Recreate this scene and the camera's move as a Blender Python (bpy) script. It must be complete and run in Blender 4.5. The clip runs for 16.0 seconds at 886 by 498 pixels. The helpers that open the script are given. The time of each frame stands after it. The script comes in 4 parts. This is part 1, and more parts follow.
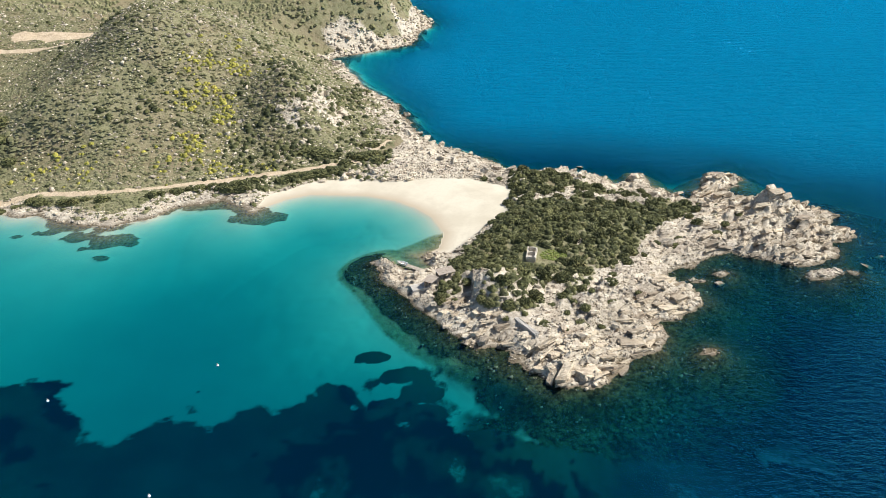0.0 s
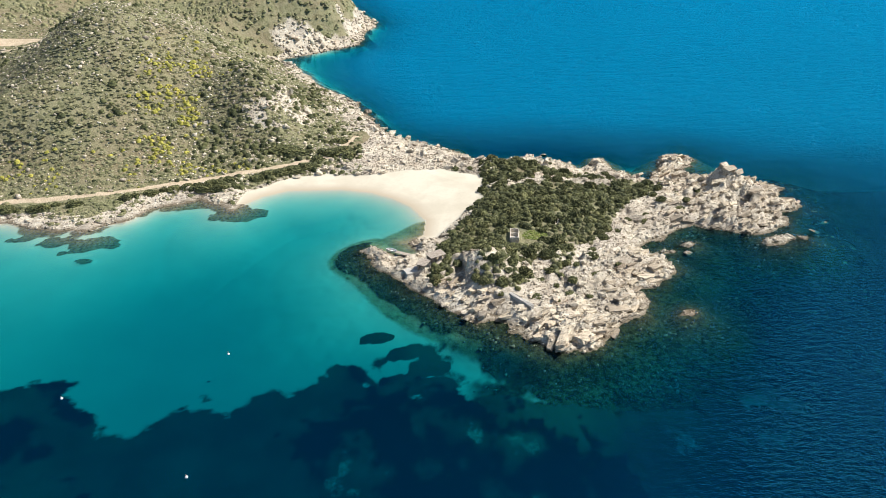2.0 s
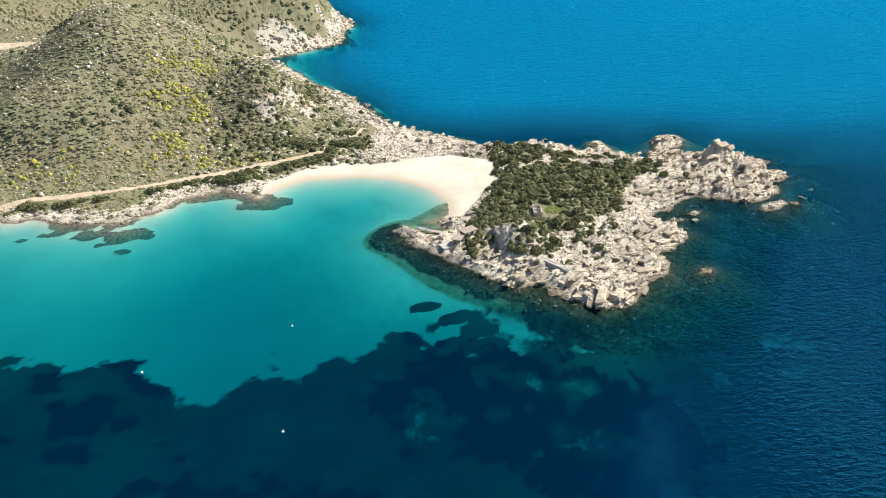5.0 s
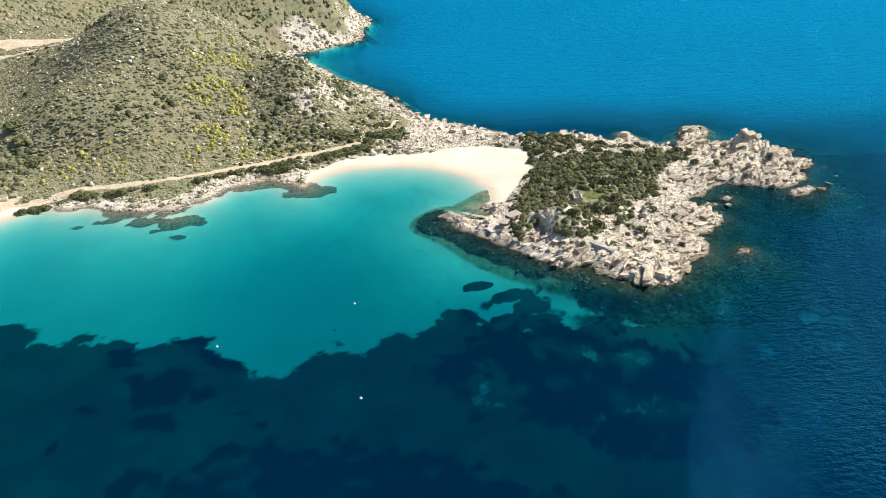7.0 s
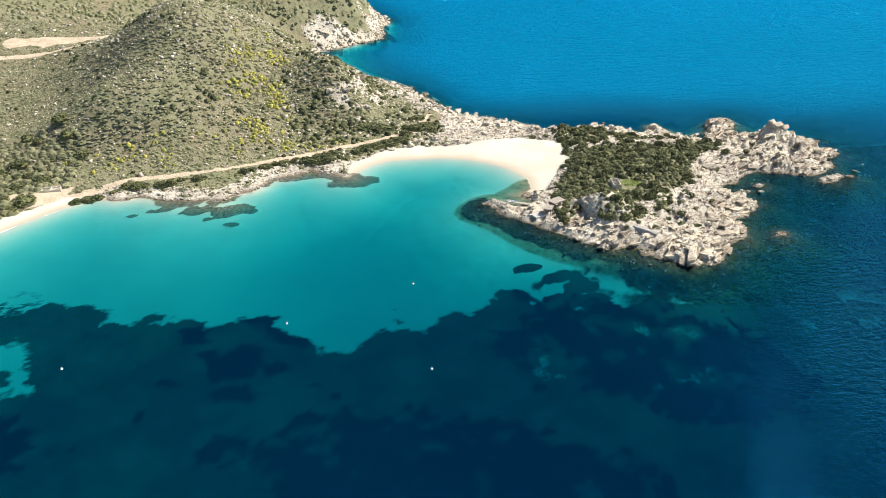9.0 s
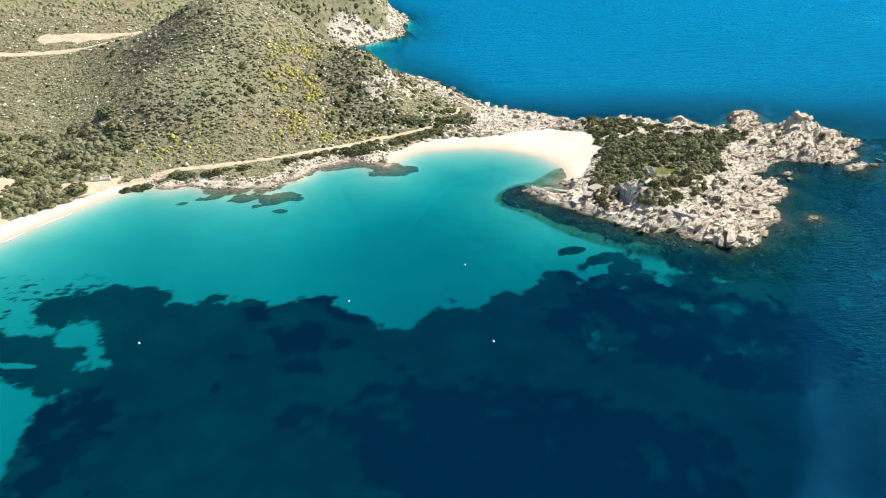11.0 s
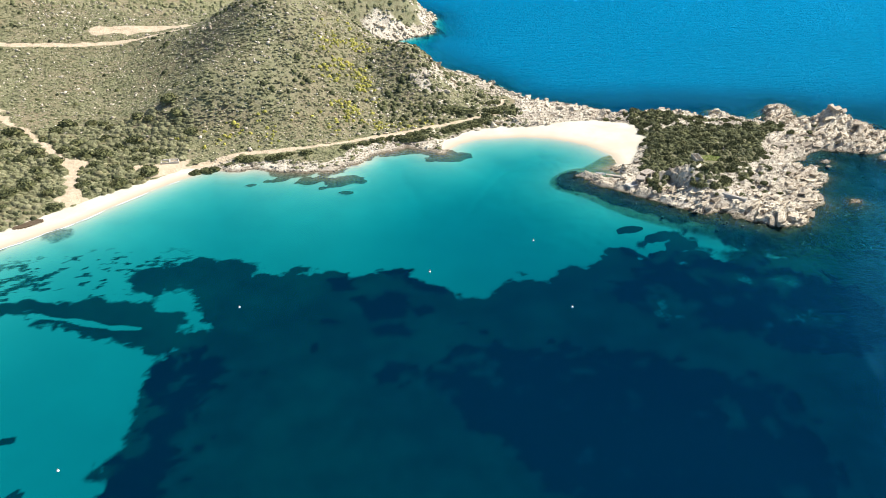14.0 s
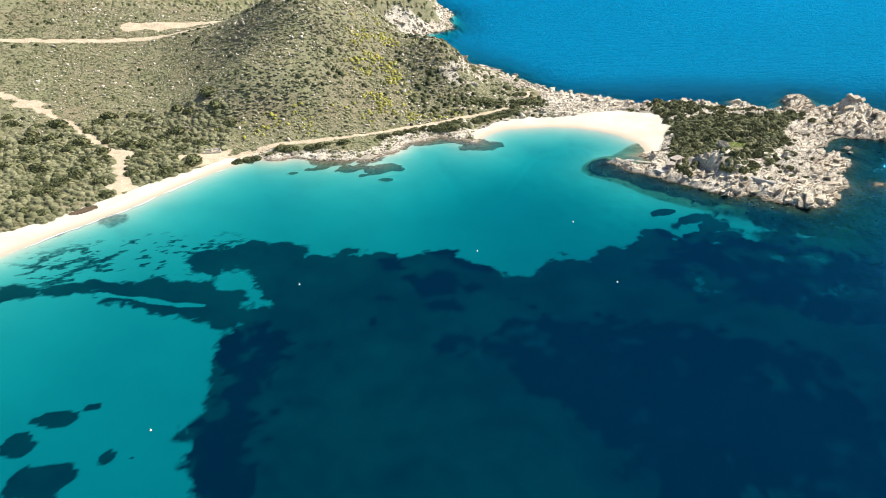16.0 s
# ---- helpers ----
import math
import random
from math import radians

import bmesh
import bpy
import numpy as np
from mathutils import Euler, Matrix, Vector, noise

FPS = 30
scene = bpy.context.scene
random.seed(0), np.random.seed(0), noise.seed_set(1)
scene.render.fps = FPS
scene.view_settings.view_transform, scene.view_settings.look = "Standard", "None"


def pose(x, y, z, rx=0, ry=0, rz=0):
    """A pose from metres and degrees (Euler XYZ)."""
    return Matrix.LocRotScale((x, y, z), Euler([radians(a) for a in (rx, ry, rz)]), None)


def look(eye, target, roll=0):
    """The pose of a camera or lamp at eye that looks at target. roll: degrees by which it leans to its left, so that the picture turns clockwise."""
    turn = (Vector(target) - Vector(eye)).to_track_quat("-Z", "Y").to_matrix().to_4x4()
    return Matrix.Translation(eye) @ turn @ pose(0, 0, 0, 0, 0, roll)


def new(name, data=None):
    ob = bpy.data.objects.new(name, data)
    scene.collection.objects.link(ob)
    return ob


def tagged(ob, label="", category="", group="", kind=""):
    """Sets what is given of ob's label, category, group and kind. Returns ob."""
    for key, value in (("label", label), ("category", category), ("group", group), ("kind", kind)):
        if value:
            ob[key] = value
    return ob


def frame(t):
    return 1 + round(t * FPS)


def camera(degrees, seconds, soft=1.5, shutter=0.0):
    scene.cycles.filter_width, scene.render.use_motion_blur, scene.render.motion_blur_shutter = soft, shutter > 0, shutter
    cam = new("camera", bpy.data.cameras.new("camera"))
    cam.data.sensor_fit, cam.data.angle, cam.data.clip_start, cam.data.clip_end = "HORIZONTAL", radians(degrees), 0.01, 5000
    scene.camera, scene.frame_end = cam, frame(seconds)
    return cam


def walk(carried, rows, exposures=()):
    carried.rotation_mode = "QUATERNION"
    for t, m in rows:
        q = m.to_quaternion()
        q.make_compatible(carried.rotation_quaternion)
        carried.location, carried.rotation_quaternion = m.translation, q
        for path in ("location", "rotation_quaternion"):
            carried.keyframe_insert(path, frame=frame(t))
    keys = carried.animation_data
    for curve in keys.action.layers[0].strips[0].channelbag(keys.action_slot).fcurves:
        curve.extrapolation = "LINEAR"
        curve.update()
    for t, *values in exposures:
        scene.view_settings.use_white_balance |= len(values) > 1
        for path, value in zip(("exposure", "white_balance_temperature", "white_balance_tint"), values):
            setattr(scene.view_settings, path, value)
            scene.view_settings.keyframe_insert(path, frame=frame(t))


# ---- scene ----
cam = camera(64.3, 16.0, soft=0.6)
PATH = [
    (0, (4.23, 3.216, 86.649), (4.116, 4.96, 85.677), -3.2),
    (0.5, (0.8, 0.9, 86.84), (0.733, 2.646, 85.868), -3.1),
    (1, (-2.637, -1.404, 87.077), (-2.65, 0.343, 86.104), -3.0),
    (1.5, (-6.118, -3.707, 87.342), (-6.082, -1.961, 86.367), -2.9),
    (2, (-9.598, -5.887, 87.598), (-9.518, -4.143, 86.622), -2.9),
    (2.5, (-13.14, -7.984, 87.846), (-13.018, -6.244, 86.869), -2.8),
    (3, (-16.785, -10.13, 88.07), (-16.627, -8.393, 87.092), -2.8),
    (3.5, (-20.48, -12.162, 88.26), (-20.299, -10.426, 87.283), -2.8),
    (4, (-24.25, -14.097, 88.394), (-24.054, -12.362, 87.417), -2.9),
    (6.3, (-41.555, -22.11, 89.113), (-41.319, -20.38, 88.137), -2.8),
    (6.5, (-43.08, -22.8, 89.127), (-42.845, -21.07, 88.152), -2.8),
    (7, (-46.985, -24.476, 89.149), (-46.748, -22.746, 88.174), -2.9),
    (7.5, (-50.898, -26.083, 89.156), (-50.657, -24.353, 88.182), -2.9),
    (8, (-54.782, -27.688, 89.169), (-54.539, -25.957, 88.197), -2.9),
    (8.5, (-58.551, -29.329, 89.208), (-58.306, -27.598, 88.237), -2.9),
    (9, (-62.231, -31.023, 89.261), (-61.983, -29.292, 88.292), -2.9),
    (9.5, (-65.925, -32.775, 89.32), (-65.675, -31.043, 88.352), -2.9),
    (9.7, (-67.412, -33.459, 89.331), (-67.159, -31.729, 88.361), -3.0),
    (12, (-84.598, -40.837, 89.619), (-84.333, -39.105, 88.654), -2.5),
    (12.5, (-88.266, -42.477, 89.625), (-87.998, -40.746, 88.66), -2.3),
    (13, (-91.918, -44.123, 89.61), (-91.647, -42.391, 88.646), -2.2),
    (13.5, (-95.546, -45.804, 89.578), (-95.274, -44.072, 88.616), -2.2),
    (14, (-99.159, -47.553, 89.549), (-98.886, -45.82, 88.589), -2.1),
    (14.5, (-102.775, -49.37, 89.522), (-102.502, -47.636, 88.563), -2.2),
    (15, (-106.291, -51.245, 89.504), (-106.02, -49.511, 88.545), -2.3),
    (15.5, (-109.781, -53.145, 89.499), (-109.509, -51.411, 88.54), -2.3),
    (16, (-113.273, -55.023, 89.492), (-112.996, -53.29, 88.532), -2.3),
]
walk(cam, [(t, look(eye, target, roll)) for t, eye, target, roll in PATH],
     exposures=[(0, 0.34), (3.5, 0.46), (7, 0.56), (9.5, 0.62), (12.5, 0.65), (16, 0.65)])

# ---- light ----
SUN_AZ, SUN_EL = 8.0, 50.0          # degrees from +x towards +y, and above the horizon
sd = Vector((math.cos(radians(SUN_EL)) * math.cos(radians(SUN_AZ)), math.cos(radians(SUN_EL)) * math.sin(radians(SUN_AZ)), math.sin(radians(SUN_EL))))
sun = new("sun", bpy.data.lights.new("sun", "SUN"))
sun.data.energy, sun.data.angle, sun.data.color = 5.0, radians(0.5), (1.0, 0.965, 0.90)
sun.matrix_basis = look((0, 0, 200), Vector((0, 0, 200)) - sd)
world = bpy.data.worlds.new("sky")
scene.world = world
world.use_nodes = True
sky = world.node_tree.nodes.new("ShaderNodeTexSky")
sky.sky_type, sky.sun_disc = "NISHITA", False
sky.sun_elevation, sky.sun_rotation = radians(SUN_EL), radians(90 - SUN_AZ)
world.node_tree.links.new(sky.outputs[0], world.node_tree.nodes["Background"].inputs[0])
world.node_tree.nodes["Background"].inputs[1].default_value = 0.09


# ---- materials ----
class Nodes:
    """A small writer for node materials."""

    def __init__(self, name):
        self.mat = bpy.data.materials.new(name)
        self.mat.use_nodes = True
        self.tree = self.mat.node_tree
        self.bsdf = self.tree.nodes["Principled BSDF"]
        self.out = self.tree.nodes["Material Output"]

    def put(self, socket, value):
        if isinstance(value, bpy.types.NodeSocket):
            self.tree.links.new(value, socket)
        elif isinstance(value, (tuple, list)) and len(value) == 3 and len(socket.default_value) == 4:
            socket.default_value = (*value, 1)
        else:
            socket.default_value = value

    def node(self, kind, **inputs):
        n = self.tree.nodes.new("ShaderNode" + kind)
        for key, value in inputs.items():
            self.put(n.inputs[key.replace("_", " ")], value)
        return n

    def place(self):
        return self.node("NewGeometry").outputs["Position"]

    def noise(self, scale, detail=4.0, rough=0.6, stretch=(1, 1, 1)):
        m = self.node("Mapping", Vector=self.place(), Scale=stretch)
        return self.node("TexNoise", Vector=m.outputs[0], Scale=scale, Detail=detail, Roughness=rough).outputs["Fac"]

    def cells(self, scale, feature="F1", stretch=(1, 1, 1)):
        m = self.node("Mapping", Vector=self.place(), Scale=stretch)
        n = self.node("TexVoronoi", Vector=m.outputs[0], Scale=scale)
        n.feature = feature
        return n.outputs["Distance"]

    def ramp(self, fac, lo, hi):
        n = self.node("MapRange", Value=fac)
        n.inputs["From Min"].default_value, n.inputs["From Max"].default_value = lo, hi
        return n.outputs[0]

    def mix(self, fac, a, b, blend="MIX"):
        n = self.tree.nodes.new("ShaderNodeMix")
        n.data_type, n.blend_type = "RGBA", blend
        self.put(n.inputs[0], fac), self.put(n.inputs[6], a), self.put(n.inputs[7], b)
        return n.outputs[2]

    def math(self, op, a, b=0.0):
        n = self.tree.nodes.new("ShaderNodeMath")
        n.operation = op
        self.put(n.inputs[0], a), self.put(n.inputs[1], b)
        return n.outputs[0]

    def attr(self, name):
        n = self.tree.nodes.new("ShaderNodeAttribute")
        n.attribute_name = name
        return n.outputs["Fac"]

    def bump(self, height, strength, distance):
        return self.node("Bump", Height=height, Strength=strength, Distance=distance).outputs[0]

    def done(self, colour, rough=0.9, normal=None, specular=0.3):
        self.put(self.bsdf.inputs["Base Color"], colour)
        self.put(self.bsdf.inputs["Roughness"], rough)
        self.bsdf.inputs["Specular IOR Level"].default_value = specular
        if normal is not None:
            self.put(self.bsdf.inputs["Normal"], normal)
        return self.mat


def granite(n):
    """Pale weathered granite: cream, grey and rust with dark cracks."""
    c = n.mix(n.ramp(n.noise(0.22, 4), 0.38, 0.66), (0.66, 0.585, 0.46), (0.46, 0.40, 0.325))
    c = n.mix(n.ramp(n.noise(0.9, 6), 0.5, 0.72), c, (0.76, 0.70, 0.59))
    c = n.mix(n.math("MULTIPLY", n.ramp(n.noise(0.12, 3), 0.55, 0.75), 0.45), c, (0.46, 0.33, 0.21))
    c = n.mix(n.math("MULTIPLY", n.ramp(n.noise(0.07, 5, 0.6), 0.46, 0.62), 0.62), c, (0.33, 0.285, 0.225))
    turn = n.node("Mapping", Vector=n.place(), Rotation=(0.35, 0.0, radians(-27)), Scale=(0.22, 1.5, 1.5))
    beds = n.node("TexNoise", Vector=turn.outputs[0], Scale=0.9, Detail=6.0, Roughness=0.68).outputs["Fac"]
    c = n.mix(n.math("MULTIPLY", n.ramp(beds, 0.52, 0.62), 0.6), c, (0.17, 0.14, 0.105))
    c = n.mix(n.math("MULTIPLY", n.ramp(n.noise(1.4, 6, 0.72), 0.56, 0.66), 0.55), c, (0.12, 0.105, 0.085))
    return c


def wet(n, c):
    """A dark band of algae at the water's edge."""
    z = n.node("SeparateXYZ", Vector=n.place()).outputs["Z"]
    z = n.math("ADD", z, n.math("MULTIPLY", n.noise(0.6, 3), 0.9))
    return n.mix(n.math("MULTIPLY", n.ramp(z, 0.95, 0.55), 0.75), c, (0.085, 0.062, 0.032))


def make_rock(name="granite", tone=(1.0, 1.0, 1.0)):
    n = Nodes(name)
    c = wet(n, n.mix(1.0, granite(n), tone, "MULTIPLY"))
    r = n.node("NewGeometry").outputs["Random Per Island"]
    c = n.mix(n.ramp(r, 0.0, 1.0), n.mix(1.0, c, (0.72, 0.70, 0.68), "MULTIPLY"), n.mix(1.0, c, (1.14, 1.12, 1.08), "MULTIPLY"))
    return n.done(c, 0.85, n.bump(n.noise(2.5, 8, 0.7), 0.9, 0.3))


def make_ground():
    n = Nodes("ground")
    soil = n.mix(n.ramp(n.noise(0.06, 5), 0.35, 0.65), (0.215, 0.212, 0.112), (0.28, 0.255, 0.155))
    soil = n.mix(n.ramp(n.noise(0.5, 6), 0.48, 0.68), soil, (0.085, 0.09, 0.042))
    soil = n.mix(n.ramp(n.noise(1.3, 4), 0.62, 0.75), soil, (0.40, 0.36, 0.28))
    soil = n.mix(n.math("MULTIPLY", n.ramp(n.noise(3.2, 5, 0.75), 0.5, 0.62), 0.6), soil, (0.115, 0.115, 0.058))
    soil = n.mix(n.math("MULTIPLY", n.ramp(n.noise(0.03, 4), 0.45, 0.65), 0.45), soil, (0.215, 0.15, 0.095))
    soil = n.mix(n.math("MULTIPLY", n.ramp(n.noise(0.14, 6, 0.7), 0.52, 0.64), 0.5), soil, (0.26, 0.215, 0.14))
    sand = n.mix(n.ramp(n.noise(0.09, 4), 0.4, 0.65), (0.61, 0.555, 0.44), (0.52, 0.465, 0.36))
    sand = n.mix(n.math("MULTIPLY", n.ramp(n.noise(1.5, 5), 0.5, 0.7), 0.35), sand, (0.47, 0.415, 0.32))
    z = n.node("SeparateXYZ", Vector=n.place()).outputs["Z"]
    sand = n.mix(n.math("MULTIPLY", n.ramp(z, 0.30, 0.05), n.ramp(z, -0.5, -0.05)), sand, (0.44, 0.37, 0.275))
    sand = n.mix(n.ramp(z, 0.04, -0.12), sand, n.mix(n.ramp(n.noise(0.05, 4), 0.35, 0.65), (0.45, 0.435, 0.34), (0.405, 0.39, 0.31)))
    earth = n.mix(n.ramp(n.noise(0.4, 5), 0.35, 0.7), (0.54, 0.435, 0.31), (0.43, 0.335, 0.225))
    # darker than the loose stones: shade of the gaps put into the ground colour
    rock = n.mix(n.math("MULTIPLY", n.ramp(n.noise(0.7, 6, 0.7), 0.5, 0.68), 0.6), granite(n), (0.26, 0.22, 0.165))
    rock = wet(n, n.mix(0.12, rock, (0.36, 0.31, 0.24)))
    thin = n.mix(n.ramp(n.noise(0.06, 6, 0.65), 0.40, 0.62), (0.012, 0.036, 0.028), (0.027, 0.064, 0.046))
    weed = n.mix(n.ramp(n.math("ADD", n.attr("thick"), n.math("MULTIPLY", n.math("SUBTRACT", n.noise(0.45, 6, 0.75), 0.5), 1.9)), 0.2, 0.8), thin, (0.004, 0.008, 0.014))
    weed = n.mix(n.math("MULTIPLY", n.ramp(n.noise(0.20, 6, 0.7), 0.60, 0.72), 0.30), weed, (0.075, 0.10, 0.08))
    under = n.mix(n.ramp(n.math("ADD", n.noise(1.0, 6, 0.75), n.math("MULTIPLY", n.cells(1.6), -0.22)), 0.30, 0.58), (0.007, 0.012, 0.008), (0.095, 0.098, 0.050))
    under = n.mix(n.ramp(n.noise(0.10, 4), 0.42, 0.62), under, n.mix(1.0, under, (0.35, 0.5, 0.42), "MULTIPLY"))
    seaward = n.ramp(n.node("SeparateXYZ", Vector=n.place()).outputs["X"], -50.0, -30.0)
    under = n.mix(seaward, n.mix(n.ramp(n.noise(1.2, 6, 0.75), 0.38, 0.62), (0.055, 0.045, 0.028), (0.21, 0.175, 0.115)), under)
    fine = n.noise(1.1, 5, 0.7)

    def edge(name, soft=0.5):
        a = n.math("ADD", n.attr(name), n.math("MULTIPLY", n.math("SUBTRACT", fine, 0.5), soft))
        return n.ramp(a, 0.4, 0.6)

    c = n.mix(edge("rock", 0.9), soil, rock)
    c = n.mix(edge("earth"), c, earth)
    c = n.mix(edge("sand", 0.3), c, sand)
    c = n.mix(n.ramp(n.attr("reef"), 0.3, 0.7), c, under)
    c = n.mix(n.ramp(n.math("ADD", n.attr("weed"), n.math("MULTIPLY", n.math("SUBTRACT", n.noise(0.8, 6, 0.75), 0.5), 0.9)), 0.25, 0.75), c, weed)
    h = n.math("ADD", n.noise(1.6, 8, 0.7), n.math("MULTIPLY", n.cells(0.9), 0.4))
    hard = n.ramp(n.attr("sand"), 0.9, 0.2)
    return n.done(c, 0.92, n.bump(n.math("MULTIPLY", h, hard), 0.7, 0.4), 0.15)


def make_leaf(name, dark, mid, light):
    n = Nodes(name)
    r = n.node("NewGeometry").outputs["Random Per Island"]
    c = n.mix(n.ramp(r, 0.0, 0.6), dark, mid)
    c = n.mix(n.ramp(r, 0.6, 1.0), c, light)
    o = n.node("ObjectInfo").outputs["Random"]
    c = n.mix(n.math("MULTIPLY", n.ramp(n.noise(0.12, 4), 0.4, 0.65), 0.5), c, n.mix(o, mid, light))
    c = n.mix(n.math("MULTIPLY", n.ramp(n.noise(0.22, 5, 0.7), 0.54, 0.66), 0.35), c, n.mix(1.0, c, (1.25, 0.98, 0.85), "MULTIPLY"))
    return n.done(c, 0.75, n.bump(n.noise(4.0, 4, 0.7), 0.8, 0.2), 0.2)


def make_plain(name, a, b, scale, rough=0.85, spec=0.3):
    n = Nodes(name)
    return n.done(n.mix(n.ramp(n.noise(scale, 5, 0.65), 0.35, 0.65), a, b), rough, n.bump(n.noise(scale * 6, 4), 0.3, 0.05), spec)


def make_water():
    """Clear sea: absorbs by its depth, scatters blue, reflects by its angle; far sky sheen is put into its colour."""
    n = Nodes("sea_water")
    d = n.attr("depth")
    t = n.tree

    def fade(k):
        return n.math("POWER", 2.71828, n.math("MULTIPLY", d, -k))

    tint = n.node("CombineColor", Red=fade(0.62), Green=fade(0.084), Blue=fade(0.054)).outputs[0]
    clear = n.node("BsdfTransparent", Color=tint).outputs[0]
    waves = n.math("ADD", n.noise(0.55, 2, 0.5, (1.0, 1.7, 1)), n.math("MULTIPLY", n.noise(1.8, 3, 0.6, (1, 1.6, 1)), 0.6))
    waves = n.math("ADD", waves, n.math("MULTIPLY", n.noise(0.17, 3, 0.6, (0.5, 1.7, 1)), n.math("ADD", 0.25, n.math("MULTIPLY", n.attr("far_sheen_swell"), 2.4))))
    normal = n.bump(waves, n.attr("wind"), 1.3)
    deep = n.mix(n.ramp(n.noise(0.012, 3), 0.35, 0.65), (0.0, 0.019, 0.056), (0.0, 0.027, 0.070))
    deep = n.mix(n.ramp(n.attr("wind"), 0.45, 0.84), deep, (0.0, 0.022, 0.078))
    # far out, the sky's grazing reflection is painted as a paler body blue
    deep = n.mix(n.attr("far_sheen_swell"), deep, (0.0, 0.245, 0.48))
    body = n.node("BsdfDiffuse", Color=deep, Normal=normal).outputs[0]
    gloss = n.node("BsdfGlossy", Color=(0.04, 0.45, 0.95), Roughness=0.05, Normal=normal).outputs[0]
    mix = n.node("MixShader", Fac=n.math("SUBTRACT", 1.0, fade(0.055)))
    t.links.new(clear, mix.inputs[1]), t.links.new(body, mix.inputs[2])
    top = n.node("MixShader", Fac=n.node("Fresnel", IOR=1.18, Normal=normal).outputs[0])
    t.links.new(mix.outputs[0], top.inputs[1]), t.links.new(gloss, top.inputs[2])
    t.links.new(top.outputs[0], n.out.inputs["Surface"])
    t.nodes.remove(n.bsdf)
    return n.mat


ROCK, GROUND, WATER = make_rock(), make_ground(), make_water()
BED_ROCK = make_rock("bedded_granite", (0.93, 0.90, 0.86))
SHRUB = make_leaf("mastic_leaves", (0.026, 0.033, 0.015), (0.07, 0.078, 0.032), (0.16, 0.16, 0.066))
SCRUB = make_leaf("scrub_leaves", (0.11, 0.115, 0.055), (0.18, 0.178, 0.09), (0.27, 0.255, 0.145))
HEATH = make_leaf("heath_leaves", (0.135, 0.143, 0.066), (0.22, 0.216, 0.110), (0.33, 0.305, 0.18))
SPURGE = make_leaf("spurge_leaves", (0.18, 0.18, 0.04), (0.32, 0.30, 0.06), (0.44, 0.40, 0.09))
GREY_WOOD = make_plain("weathered_wood", (0.42, 0.36, 0.30), (0.30, 0.25, 0.20), 1.5)
RED_WOOD = make_plain("reddish_planks", (0.40, 0.22, 0.16), (0.30, 0.16, 0.11), 1.5)
CONCRETE = make_plain("weathered_concrete", (0.50, 0.47, 0.42), (0.38, 0.35, 0.31), 0.8)
MASONRY = make_plain("old_masonry", (0.60, 0.55, 0.47), (0.46, 0.41, 0.34), 1.2)
WHITE = make_plain("white_paint", (0.80, 0.80, 0.78), (0.70, 0.70, 0.68), 3.0, 0.4, 0.5)
DARK_WEED = make_plain("dry_seaweed", (0.075, 0.05, 0.03), (0.12, 0.085, 0.05), 1.0)

# ---- the lie of the land: outlines on the plan, metres ----
WEST = [(-1800, -420), (-330, 30), (-240, 98), (-205, 131), (-194, 142), (-178, 154), (-160, 173), (-150, 182), (-141, 187), (-131, 184), (-122, 182), (-115, 178),
        (-108, 177), (-100, 174), (-92, 181), (-86, 188), (-80, 190), (-72, 191), (-67, 187), (-63, 182), (-58, 187), (-54, 191)]
COVE = [(-54, 191), (-47, 194), (-38, 193), (-30, 192), (-21, 188), (-15, 183), (-10, 177), (-6, 167), (-7, 159)]
HEAD = [(-7, 159), (-12, 156), (-10, 151), (-12, 148), (-16, 150), (-21, 154), (-24, 152), (-19, 145), (-15, 138), (-11, 131), (-6, 125), (-1, 121), (3, 117), (8, 114), (12, 111), (16, 108), (18, 105), (23, 105),
        (28, 108), (31, 113), (37, 116), (41, 119), (41, 124), (48, 130), (50, 133), (49, 138), (47, 141), (48, 145), (52, 148), (57, 152), (65, 154), (69, 150), (75, 146), (80, 145)]
TIP = [(80, 145), (86.5, 149), (88, 153), (86, 156), (93, 157), (97, 160), (96, 165), (92, 166), (97, 170), (96, 174), (91, 176), (86, 178), (80, 181), (75, 185), (72, 188),
       (77.5, 191), (77, 194), (81, 196), (80.5, 199.5), (77, 201), (71, 199), (68, 196), (64.5, 187), (62, 183), (57, 187),
       (53, 194), (52, 202), (49.5, 202), (47, 196), (44, 195), (41, 200), (34, 205), (22, 207), (13, 208)]
NORTH = [(13, 208), (8, 215), (2, 223), (-6, 229), (-14, 237), (-19, 246), (-24, 263), (-30, 278), (-39, 296), (-48, 312), (-58, 335), (-71, 359), (-62, 366), (-45, 374), (-31, 382),
         (-28, 409), (-23, 437), (-34, 476), (-47, 513), (-90, 600), (-60, 800), (-100, 1800)]
HEADLAND = [(-45, 159), (-5, 157), (3, 166), (10, 178), (13, 190), (12, 214), (125, 218), (125, 85), (-45, 85)]
NECK = [(-60, 186), (-58, 197), (-46, 203.5), (-33, 208), (-27, 214), (-22, 232), (-18, 246), (14, 214), (14, 186), (-20, 190)]
LAND = WEST + COVE[1:] + HEAD[1:] + TIP[1:] + NORTH[1:] + [(-1800, 1800)]
SAND_COVE = [(-62, 186), (-45, 186), (-22, 180), (-12, 165), (-8, 157), (-4, 156), (4, 167), (11, 177), (14, 193), (2, 201), (-12, 201), (-22, 200), (-36, 204), (-47, 202), (-58, 195)]
SAND_WEST = [(-420, -100), (-240, 90), (-150, 175), (-137, 182), (-138, 190), (-151, 189), (-163, 180), (-182, 166), (-194, 154), (-212, 142), (-260, 100), (-460, -80)]
